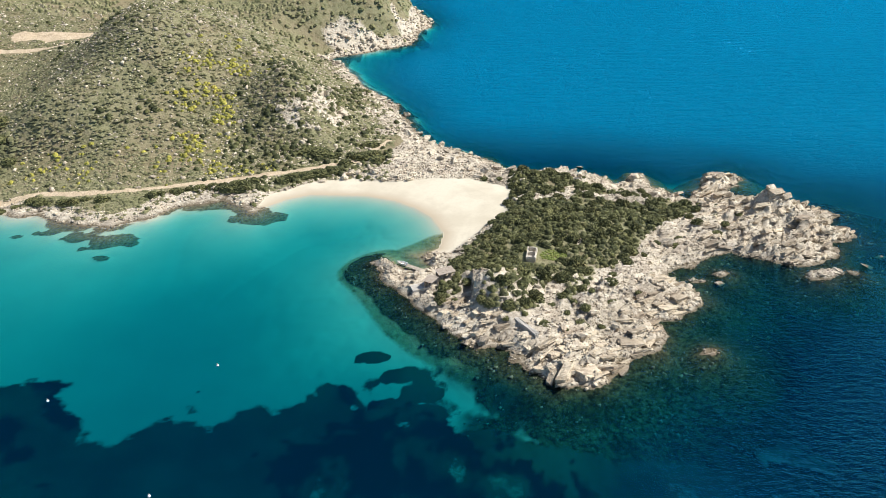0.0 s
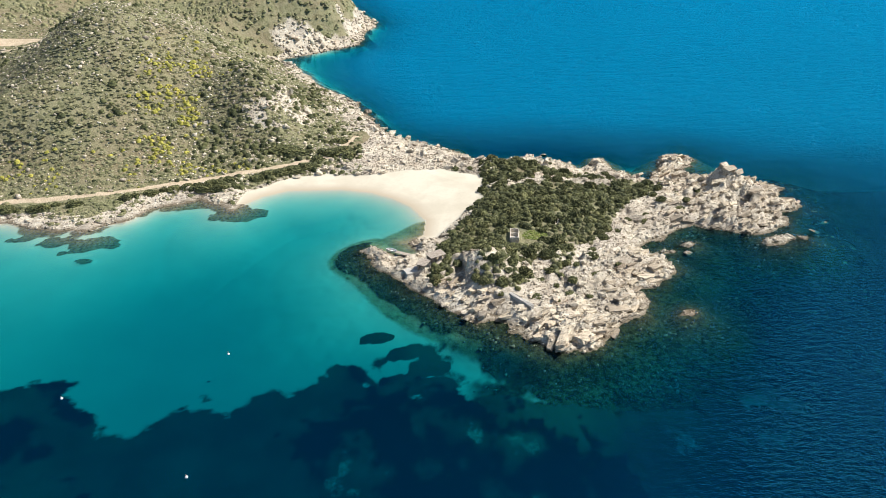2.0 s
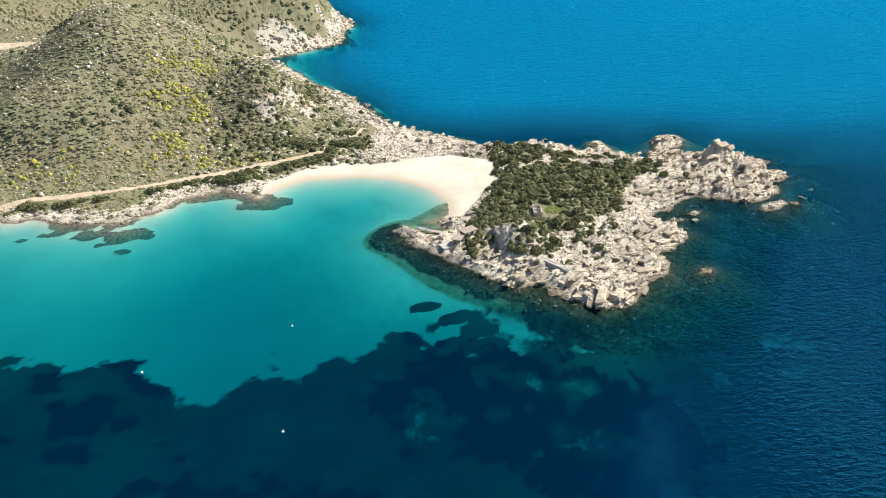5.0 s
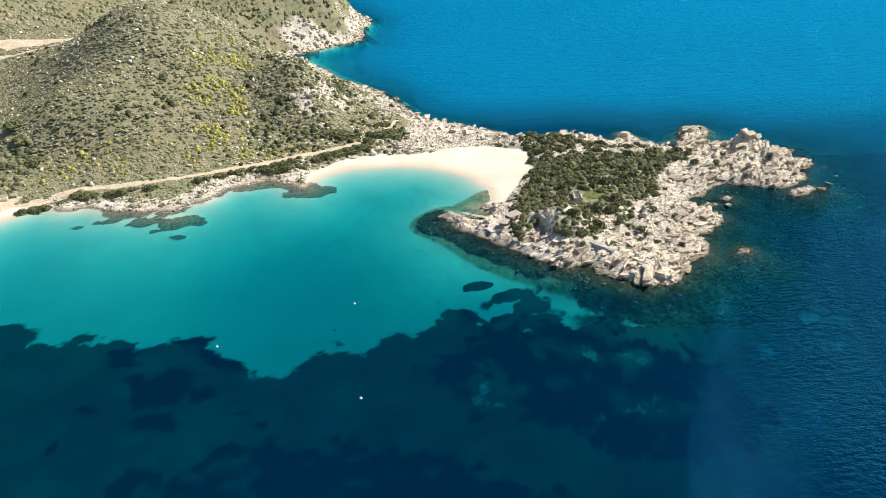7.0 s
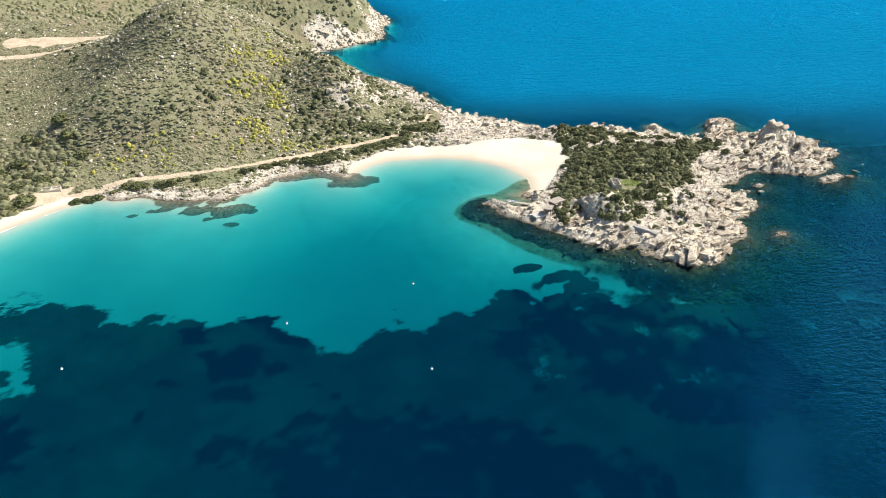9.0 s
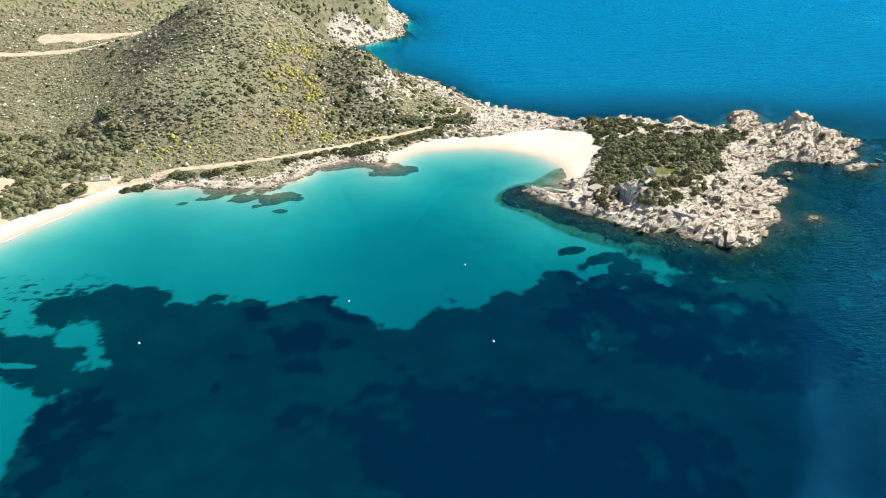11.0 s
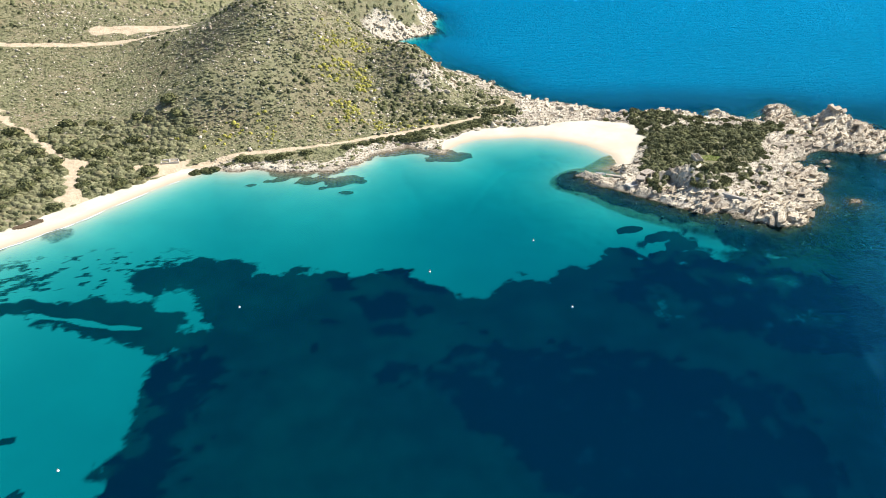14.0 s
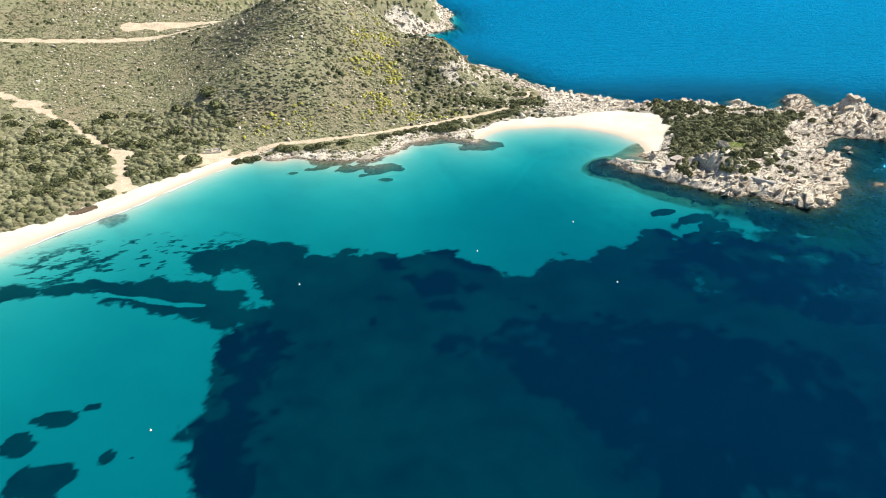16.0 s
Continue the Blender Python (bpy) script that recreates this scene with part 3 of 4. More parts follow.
XS = steps((-4800, -1200, 400), (-1200, -330, 30), (-330, -256, 3), (-256, -34, 1.0), (-34, 104, 0.42), (104, 260, 4), (260, 800, 30), (800, 4800, 400))
YS = steps((-3000, -300, 300), (-300, 0, 20), (0, 30, 2), (30, 92, 1.0), (92, 214, 0.42), (214, 330, 1.1), (330, 560, 2.8), (560, 1200, 16), (1200, 4800, 400))
GX, GY = np.meshgrid(XS, YS)
LIE = survey(GX, GY)
ground = tagged(sheet("ground", XS, YS, LIE["h"], {k: LIE[k] for k in ("rock", "sand", "earth", "reef", "weed", "thick")}, GROUND),
                "granite coast with scrub hills, pale sand beaches and sandy sea floor", "ground", kind="structure")
depth = np.maximum(-LIE["h"], 0)[::2, ::2]
gust = 0.035 + 0.80 * LIE["east"] + 0.30 * smooth(GX + 14 * fbm(GX, GY, 40, 3, 95), -110, 80) * smooth(GY, 128, 50) + 0.10 * smooth(LIE["s"], -50, -130)
# where the far water gets its painted sky sheen and longer swell
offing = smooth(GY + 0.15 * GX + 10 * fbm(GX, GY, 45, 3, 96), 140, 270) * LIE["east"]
water = tagged(sheet("water", XS[::2], YS[::2], np.zeros_like(depth), {"depth": depth, "wind": gust[::2, ::2], "far_sheen_swell": offing[::2, ::2]}, WATER),
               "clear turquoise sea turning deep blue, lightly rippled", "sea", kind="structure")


# ---- scattered rock and scrub ----
def hull(points):
    bm = bmesh.new()
    for p in points:
        bm.verts.new(p)
    out = bmesh.ops.convex_hull(bm, input=bm.verts)
    bmesh.ops.delete(bm, geom=list({v for v in out["geom_interior"] if isinstance(v, bmesh.types.BMVert)}), context="VERTS")
    return bm


def rock_form(rng, flat):
    """An angular block, unit size."""
    pts = []
    for _ in range(12):
        v = Vector((rng.gauss(0, 1), rng.gauss(0, 1), rng.gauss(0, 1))).normalized()
        k = max(abs(v.x), abs(v.y), abs(v.z)) ** 0.5
        pts.append((v.x / k * 0.55, v.y / k * 0.42, v.z / k * flat))
    return hull(pts)


def shrub_form(rng, tufts, rings=5, round_=9):
    """A low lumpy dome with loose tufts standing out of it, unit radius."""
    bm = bmesh.new()
    lumps = [(rng.uniform(-0.55, 0.55), rng.uniform(-0.55, 0.55), rng.uniform(0.35, 0.6)) for _ in range(5)]

    def top(px, py):
        z = 0.75 * max(0.0, 1 - px * px - py * py) ** 0.5
        return z * 0.7 + max([0.0] + [(r * r - (px - a) ** 2 - (py - b) ** 2) for a, b, r in lumps if (px - a) ** 2 + (py - b) ** 2 < r * r]) ** 0.5 * 0.6

    centre = bm.verts.new((0, 0, top(0, 0)))
    last = None
    for i in range(1, rings + 1):
        r = i / rings
        row = []
        for j in range(round_):
            a = 2 * math.pi * (j + 0.5 * i) / round_
            rr = r * rng.uniform(0.82, 1.1)
            px, py = rr * math.cos(a), rr * math.sin(a)
            row.append(bm.verts.new((px, py, -0.15 if i == rings else top(px, py) * rng.uniform(0.8, 1.15))))
        for j in range(round_):
            k = (j + 1) % round_
            if last is None:
                bm.faces.new((centre, row[j], row[k]))
            else:
                bm.faces.new((last[j], row[j], row[k])), bm.faces.new((last[j], row[k], last[k]))
        last = row
    for _ in range(tufts):
        a, r = rng.uniform(0, 2 * math.pi), rng.uniform(0, 1) ** 0.6 * 0.98
        px, py = r * math.cos(a), r * math.sin(a)
        base = Vector((px, py, top(px, py) - 0.03))
        lean = Vector((px * 0.8, py * 0.8, 0.7)).normalized()
        side = lean.orthogonal().normalized()
        side.rotate(Matrix.Rotation(rng.uniform(0, 6.28), 3, lean))
        w, l = rng.uniform(0.10, 0.2), rng.uniform(0.12, 0.24)
        q = [base - side * w, base + side * w * 0.3 - lean.cross(side) * w, base + side * w, base + lean * l]
        v = [bm.verts.new(p) for p in q]
        bm.faces.new((v[0], v[1], v[3])), bm.faces.new((v[1], v[2], v[3])), bm.faces.new((v[2], v[0], v[3]))
    return bm


def arrays(bm):
    bmesh.ops.triangulate(bm, faces=bm.faces)
    bm.verts.index_update()
    return np.array([v.co for v in bm.verts]), np.array([[v.index for v in f.verts] for f in bm.faces])


def to_mesh(name, bm, material):
    mesh = bpy.data.meshes.new(name)
    bm.to_mesh(mesh)
    bm.free()
    mesh.materials.append(material)
    return mesh


def scatter(name, forms, places, material, label, category):
    """Many forms joined into one mesh; places: x, y, z, size, height factor, turn, lean."""
    verts, faces, base = [], [], 0
    pick = np.random.RandomState(5).randint(0, len(forms), len(places))
    for n, (v, f) in enumerate(forms):
        p = places[pick == n]
        if not len(p):
            continue
        x, y, z, size, tall, turn, lean = p.T[:, :, None]
        lx, ly, lz = v[:, 0] * size, v[:, 1] * size, v[:, 2] * size * tall
        lx, lz = lx * np.cos(lean) - lz * np.sin(lean), lx * np.sin(lean) + lz * np.cos(lean)
        out = np.stack([x + lx * np.cos(turn) - ly * np.sin(turn), y + lx * np.sin(turn) + ly * np.cos(turn), z + lz], -1)
        verts.append(out.reshape(-1, 3))
        faces.append((f[None] + (base + np.arange(len(p)) * len(v))[:, None, None]).reshape(-1, 3))
        base += len(p) * len(v)
    verts, faces = np.concatenate(verts), np.concatenate(faces)
    mesh = bpy.data.meshes.new(name)
    mesh.vertices.add(len(verts)), mesh.loops.add(faces.size), mesh.polygons.add(len(faces))
    mesh.vertices.foreach_set("co", verts.astype(np.float32).ravel())
    mesh.loops.foreach_set("vertex_index", faces.ravel().astype(np.int32))
    mesh.polygons.foreach_set("loop_start", (np.arange(len(faces)) * 3).astype(np.int32))
    mesh.update(calc_edges=True)
    mesh.materials.append(material)
    return tagged(new(name, mesh), label, category, kind="stuff")


rng, rs = random.Random(4), np.random.RandomState(7)
ROCKS = [arrays(rock_form(rng, f)) for f in (0.30, 0.34, 0.38, 0.42, 0.26, 0.22, 0.36, 0.40)]
TINY = [arrays(shrub_form(rng, 2, 2, 5)) for _ in range(10)]
CLUMPS = [arrays(shrub_form(rng, 13, 3, 6)) for _ in range(8)]


def candidates(count, x0, x1, y0, y1):
    x, y = rs.uniform(x0, x1, count), rs.uniform(y0, y1, count)
    return x, y, survey(x, y)


BUILT = [(15.6, 149.6, 3.6), (15.6, 146.6, 2.6), (20.5, 148.5, 3.0), (12.6, 120.6, 2.2), (10.6, 123.5, 2.0), (14.6, 117.6, 2.0), (-4.6, 141.5, 2.6), (-7.8, 138.8, 2.2), (-8.8, 142.6, 2.4), (-10.2, 138.8, 2.6),
         (-12.4, 148.6, 2.8), (-155.5, 194, 4.0)]      # plan places kept free: x, y, radius


def free(x, y):
    return np.all([np.hypot(x - a, y - b) > r for a, b, r in BUILT], axis=0)


def stones(name, count, box, chance, size, label):
    x, y, at = candidates(count, *box)
    keep = (rs.uniform(0, 1, count) < chance(x, y, at)) & free(x, y) & ((at["sand"] < 0.5) | (at["s"] < 0))
    x, y, z = x[keep], y[keep], at["h"][keep]
    n = len(x)
    r = size[0] * (1 - rs.uniform(0, 0.985, n)) ** (-1 / 2.6)
    r = np.minimum(r, size[1])
    turn = np.where(at["head"][keep] > 0.5, 0.4 + rs.normal(0, 0.5, n), rs.uniform(0, 6.28, n))
    return scatter(name, ROCKS, np.stack([x, y, z + 0.05 * r, r, rs.uniform(0.7, 1.3, n), turn, rs.normal(0, 0.3, n)], 1), ROCK, label, "rocks")


stones("headland_rubble", 62000, (-28, 104, 100, 212), lambda x, y, a: (a["rock"] > 0.5) * (a["s"] > -0.5) * 0.9 * (1 - 0.6 * a["bush"]), (0.26, 1.5), "pale angular granite rubble along the headland shore")
stones("shore_reef_rubble", 4000, (-32, 104, 95, 212), lambda x, y, a: (a["reef"] > 0.5) * 0.5, (0.4, 1.1), "dark algae-covered stones under shallow water")
stones("isthmus_rubble", 22000, (-75, 16, 195, 330), lambda x, y, a: (a["rock"] > 0.5) * (a["s"] > -1.5) * smooth(y, 330, 240) * 0.8, (0.34, 1.7), "pale granite rubble on the rocky neck and shore")
stones("cove_shore_rubble", 7000, (-150, -52, 168, 200), lambda x, y, a: (a["rock"] > 0.5) * (a["s"] > -1.0) * 0.5, (0.4, 1.6), "flat ochre granite ledges and stones by the bay")
stones("hillside_stones", 30000, (-240, -30, 196, 360), lambda x, y, a: (a["s"] > 4) * (0.16 + 0.4 * (a["rock"] > 0.5) + 0.5 * smooth(x, -115, -60) + 0.38 * smooth(a["h"], 20, 36)) * (a["earth"] < 0.3), (0.48, 2.2), "scattered pale granite stones among scrub")
stones("far_cliff_rocks", 9000, (-110, -15, 330, 540), lambda x, y, a: (a["rock"] > 0.5) * (a["s"] > -1), (1.0, 4.5), "broken granite rocks of the far point")


def clumps(name, count, box, chance, size, material, label, tall=(0.6, 1.0), forms=CLUMPS):
    x, y, at = candidates(count, *box)
    keep = (rs.uniform(0, 1, count) < chance(x, y, at)) & (free(x, y) | (name == "grass_patch"))
    x, y, z = x[keep], y[keep], at["h"][keep]
    n = len(x)
    r = rs.uniform(size[0], size[1], n) * rs.uniform(0.7, 1.2, n)
    return scatter(name, forms, np.stack([x, y, z, r, rs.uniform(*tall, n), rs.uniform(0, 6.28, n), np.zeros(n)], 1), material, label, "scrub")


def bare(a):
    return (a["s"] > 3) * (a["earth"] < 0.25) * (a["sand"] < 0.3)


clumps("hill_scrub", 8000, (-300, -25, 130, 350), lambda x, y, a: bare(a) * (1 - 0.45 * (a["rock"] > 0.5)) * (a["head"] < 0.5) * (0.45 + 0.5 * smooth(fbm(x, y, 18, 3, 71), -0.4, 0.3)), (0.6, 1.4), SCRUB, "dense grey-green Mediterranean scrub over the hillside", (0.18, 0.36))
clumps("low_heath", 36000, (-260, -25, 130, 350), lambda x, y, a: bare(a) * (1 - 0.6 * (a["rock"] > 0.5)) * (a["head"] < 0.5), (0.4, 1.1), HEATH, "low dry heath and cistus covering the hill", (0.16, 0.38), TINY)
clumps("dark_hill_scrub", 13000, (-300, -25, 150, 350), lambda x, y, a: bare(a) * (a["head"] < 0.5) * (0.02 + 0.14 * smooth(x, -110, -70) + 0.82 * smooth(fbm(x, y, 12, 4, 72) + 0.55 * smooth(x, -95, -66) * smooth(y, 310, 280) + 0.75 * smooth(y, 222, 204) * smooth(x, -154, -175), 0.38, 0.62)), (0.6, 1.5), SHRUB, "dark green mastic bushes on the hillside")
clumps("dune_scrub", 4800, (-260, -150, 130, 228), lambda x, y, a: bare(a) * smooth(fbm(x, y, 14, 4, 88) + 0.5 * smooth(y, 226, 205), -0.2, 0.15), (0.8, 1.9), SCRUB, "thick olive-green scrub behind the long beach", (0.4, 0.75))
clumps("far_scrub", 10000, (-330, -25, 350, 560), lambda x, y, a: bare(a) * (1 - 0.9 * (a["rock"] > 0.5)), (0.8, 1.8), HEATH, "grey-green scrub on the far slopes", (0.5, 0.9), TINY)
clumps("yellow_spurge", 14000, (-260, -40, 195, 300), lambda x, y, a: bare(a) * np.clip(2.2 * np.exp(-((x + 88) / 9) ** 2 - ((y - 243) / 20) ** 2) + 1.8 * np.exp(-((x + 76) / 11) ** 2 - ((y - 209) / 4.5) ** 2) + 0.5 * np.exp(-((x + 115) / 30) ** 2 - ((y - 209) / 6) ** 2), 0, 1) * smooth(fbm(x, y, 7, 3, 73), -0.1, 0.2), (0.5, 1.1), SPURGE, "yellow-green spurge cushions in flower")
clumps("headland_scrub", 9500, (-12, 66, 118, 208), lambda x, y, a: (a["bush"] > 0.5) * (0.2 + 0.8 * smooth(fbm(x, y, 9, 3, 74), -0.2, 0.3)) * (0.3 + 0.7 * smooth(y, 132, 146)), (0.6, 1.3), SHRUB, "dense dark mastic scrub over the headland")
clumps("headland_light_scrub", 3800, (-12, 60, 116, 200), lambda x, y, a: (a["bush"] > 0.3) * (0.25 + 0.6 * smooth(y, 160, 140)), (0.45, 1.0), SCRUB, "low olive-green scrub between the headland bushes")


# ---- single rocks and bushes ----
def height(x, y):
    return float(survey([x], [y])["h"][0])


def worn(bm):
    """Breaks the flat faces of a block into cracked and hollowed ones."""
    bmesh.ops.triangulate(bm, faces=bm.faces)
    bmesh.ops.subdivide_edges(bm, edges=bm.edges, cuts=3, use_grid_fill=True)
    shift = Vector((rng.uniform(0, 50), rng.uniform(0, 50), 0))
    for v in bm.verts:
        q = v.co * 3.2 + shift
        crack = 1 - min(1.0, abs(noise.noise(q * 1.2)) * 6)
        v.co *= 1 + 0.16 * noise.noise(q) + 0.10 * noise.noise(q * 2.7) - 0.13 * crack
    bmesh.ops.triangulate(bm, faces=bm.faces)
    return bm


def boulder_mesh(k, flat):
    pts = []
    for _ in range(15):
        v = Vector((rng.gauss(0, 1), rng.gauss(0, 1), rng.gauss(0, 1))).normalized()
        q = max(abs(v.x), abs(v.y), abs(v.z)) ** 0.55
        pts.append((v.x / q * 0.56, v.y / q * 0.43, v.z / q * flat))
    return to_mesh("boulder", worn(hull(pts)), ROCK)


BOULDERS = [boulder_mesh(k, f) for k, f in enumerate((0.30, 0.36, 0.42, 0.34, 0.28, 0.40, 0.38, 0.32))]


def slab_mesh(flat):
    """A squared bed of rock with broken ends and edges."""
    pts = []
    for sx in (-1, 1):
        for sy in (-1, 1):
            for sz in (-1, 1):
                for _ in range(3):
                    pts.append((sx * 0.5 * rng.uniform(0.5, 1), sy * 0.5 * rng.uniform(0.5, 1), sz * flat * rng.uniform(0.35, 1)))
    return to_mesh("flat_rock", worn(hull(pts)), BED_ROCK)


SLABS = [slab_mesh(f) for f in (0.16, 0.20, 0.18, 0.22, 0.14, 0.19)]
BUSH_FORMS = [to_mesh("shrub", shrub_form(rng, 130, 5, 12), SHRUB) for _ in range(7)]


def rest(name, mesh, x, y, size, turn, lean=0.0, sink=0.12, label="", category="", group="", roll=0.0, floor=-9.0):
    """A thing set into the ground at a plan point; size: scale along its own axes."""
    ob = new(name, mesh)
    ob.matrix_basis = pose(x, y, max(height(x, y), floor) + size[2] * sink, roll, lean, turn) @ Matrix.Diagonal((*size, 1))
    return tagged(ob, label, category, group)


def spots(count, box, chance, gap):
    """Plan points, apart by at least gap, drawn where chance allows."""
    x, y, at = candidates(count, *box)
    ok = (rs.uniform(0, 1, count) < chance(x, y, at)) & free(x, y) & (at["sand"] < 0.5)
    out = []
    for px, py in zip(x[ok], y[ok]):
        if all((px - a) ** 2 + (py - b) ** 2 > gap * gap for a, b in out):
            out.append((px, py))
    return out


for px, py in spots(4000, (-24, 98, 100, 210), lambda x, y, a: (a["rock"] > 0.6) * (a["s"] > 0.3), 4.0)[:130]:
    r = rng.uniform(1.1, 2.5)
    rest("boulder", rng.choice(BOULDERS), px, py, (r, r * rng.uniform(0.8, 1.1), r * rng.uniform(0.7, 1.1)), 20 + rng.gauss(0, 40), rng.gauss(0, 12), 0.08,
         "pale weathered granite boulder on the headland shore", "boulder", "headland boulders")
for px, py in spots(2500, (-45, 14, 200, 290), lambda x, y, a: (a["rock"] > 0.6) * (a["s"] > -1.0) * (a["s"] < 14), 3.6)[:75]:
    r = rng.uniform(1.6, 3.4)
    rest("boulder", rng.choice(BOULDERS), px, py, (r, r, r * rng.uniform(0.7, 1.1)), rng.uniform(0, 360), rng.gauss(0, 12), 0.1,
         "pale granite boulder on the rocky neck", "boulder", "boulders of the neck")
for px, py in spots(700, (-90, -35, 205, 275), lambda x, y, a: (a["rock"] > 0.3) * (a["s"] > 12), 5)[:40]:
    r = rng.uniform(1.8, 4.0)
    rest("boulder", rng.choice(BOULDERS), px, py, (r, r, r), rng.uniform(0, 360), rng.gauss(0, 10), 0.05, "cream granite boulder among hillside scrub", "boulder", "hillside boulders")
for px, py, l, w, h, turn, lean in ((19, 107.3, 5.5, 1.8, 5.0, 62, -20), (16.5, 107.3, 4.0, 1.3, 4.0, 66, -24), (23.5, 107.8, 5.0, 2.4, 3.0, 34, 6), (33, 117.0, 5.5, 2.8, 2.4, 10, 4),
                                    (30, 109.5, 3.0, 1.6, 2.6, 50, -15), (43, 129, 5.0, 2.0, 2.6, 35, 8), (46, 132, 4.5, 1.8, 2.6, 40, 10)):
    rest("flat_rock", rng.choice(SLABS), px, py, (l, w * 1.3, h), turn, lean, 0.08, "large smooth tilted granite slab at the water's edge", "rock", "shore slabs")
for px, py in spots(3000, (-4, 52, 104, 140), lambda x, y, a: (a["s"] > 1.0) * (a["s"] < 8) * (a["rock"] > 0.5), 2.1)[:90]:
    rest("flat_rock", rng.choice(SLABS), px, py, (rng.uniform(2.4, 5.0), rng.uniform(1.3, 2.8), rng.uniform(1.6, 3.0)), 26 + rng.gauss(0, 12), rng.gauss(0, 6), -0.10,
         "long tilted granite bed on the headland shore", "rock", "tilted shore beds", roll=-26 + rng.gauss(0, 12))
for px, py in spots(2500, (58, 96, 146, 200), lambda x, y, a: (a["s"] > 1.0) * (a["rock"] > 0.5), 2.4)[:120]:
    tall = math.exp(-((px - 79) / 7) ** 2 - ((py - 171) / 5) ** 2)
    rest("flat_rock", rng.choice(SLABS), px, py, (rng.uniform(2.2, 4.6), rng.uniform(1.4, 3.0), rng.uniform(1.8, 3.4) * (1 + 0.8 * tall)), 30 + rng.gauss(0, 14), rng.gauss(0, 8), 0.0,
         "jagged tilted granite bed on the rocky point", "rock", "tilted beds of the point", roll=-38 + rng.gauss(0, 14) - 22 * tall)
for px, py, r, tall in ((78, 171, 3.0, 1.3), (80.5, 171.5, 2.8, 1.2), (48, 154.5, 4.2, 0.75), (25, 157.5, 4.5, 0.35), (28, 154, 3, 0.35), (73, 194, 3, 0.6),
                        (78, 199, 3, 0.5), (70, 193, 3, 0.5), (70, 172, 3.4, 0.6), (49, 197, 3.5, 0.9), (35, 209, 2.6, 0.8), (-24, 266, 3.6, 1.0), (57, 140, 2.4, 0.5), (92, 146, 2.6, 0.4),
                        (97, 150, 1.8, 0.4), (80, 142, 2.4, 0.45), (84, 143, 2.6, 0.5), (87.6, 142.6, 1.6, 0.4)):
    rest("rock_pinnacle" if tall > 1 else "boulder", rng.choice(BOULDERS), px, py, (r, r, r * tall), rng.uniform(0, 360), rng.gauss(0, 14), 0.06,
         "tall jagged granite crag on the rocky point" if tall > 1 else "rugged granite block at the point", "rock", "crags of the point", floor=-0.25)

for px, py in spots(3000, (-8, 62, 120, 206), lambda x, y, a: (a["bush"] > 0.5), 3.3)[:190]:
    r = rng.uniform(1.0, 2.1)
    rest("shrub", rng.choice(BUSH_FORMS), px, py, (r, r * rng.uniform(0.8, 1.2), r * rng.uniform(0.7, 1.0)), rng.uniform(0, 360), 0, 0.0,
         "rounded dark green mastic shrub on the headland", "shrub", "headland shrubs")
for px, py in spots(700, (0, 70, 116, 200), lambda x, y, a: (a["rock"] > 0.5) * (a["s"] > 7), 3.6)[:55]:
    r = rng.uniform(0.6, 1.4)
    rest("shrub", rng.choice(BUSH_FORMS), px, py, (r * 1.2, r, r * 0.7), rng.uniform(0, 360), 0, 0.0, "small dark shrub between pale headland rocks", "shrub", "shrubs among rocks")
for k in range(27):
    u = k / 26
    px = -146 + 88 * u + rng.gauss(0, 1.0)
    py = float(np.interp(px, [p[0] for p in TRACK], [p[1] for p in TRACK])) - rng.uniform(3.8, 6.0)
    if abs(px + 100) < 4 or abs(px + 62) < 3:
        continue
    r = rng.uniform(1.2, 2.3)
    rest("shrub", rng.choice(BUSH_FORMS), px, py, (r * 1.25, r, r * 0.8), rng.uniform(-25, 25), 0, 0.0, "dark green shrub in the row beside the dirt track", "shrub", "track shrubs")
for px, py, a, b in ((-35, 217, 5.0, 3.0), (-31, 218, 4.0, 2.8), (-29, 214, 2.8, 3.0), (-39, 211.5, 2.6, 1.8), (-50, 204.5, 4.0, 2.0), (-46, 206, 4.5, 2.2), (-42, 207, 3.6, 2.0), (-55, 203, 3.6, 2.0),
                     (-33, 227, 3.5, 2.2), (-47, 218, 5.5, 3.5), (-52, 221, 5, 4), (-68, 196, 4, 2), (-73, 196.5, 3.2, 2)):
    rest("shrub", rng.choice(BUSH_FORMS), px, py, (a, b, 1.6), rng.uniform(-15, 15), 0, 0.0, "broad wind-clipped dark shrub behind the beach", "shrub", "beach shrubs")
for px, py in spots(900, (-235, -150, 150, 232), lambda x, y, a: bare(a) * 1.0, 5.0)[:70]:
    r = rng.uniform(1.6, 3.2)
    rest("shrub", rng.choice(BUSH_FORMS), px, py, (r * 1.2, r, r * 0.8), rng.uniform(0, 360), 0, 0.0, "dark green shrub behind the long beach", "shrub", "dune shrubs")


# ---- built things ----
def box(x0, x1, y0, y1, z0, z1, wear=0.0):
    bm = bmesh.new()
    bmesh.ops.create_cube(bm, size=1)
    for v in bm.verts:
        v.co = Vector((x1 if v.co.x > 0 else x0, y1 if v.co.y > 0 else y0, z1 if v.co.z > 0 else z0))
    if wear:
        bmesh.ops.subdivide_edges(bm, edges=bm.edges, cuts=4, use_grid_fill=True)
        for v in bm.verts:
            v.co += Vector((rng.gauss(0, wear * 0.4), rng.gauss(0, wear * 0.4), rng.gauss(0, wear) if v.co.z > z1 - 0.01 else 0))
    else:
        bmesh.ops.bevel(bm, geom=bm.edges, offset=min(0.03, abs(z1 - z0) * 0.2), segments=1, affect="EDGES")
    return bm


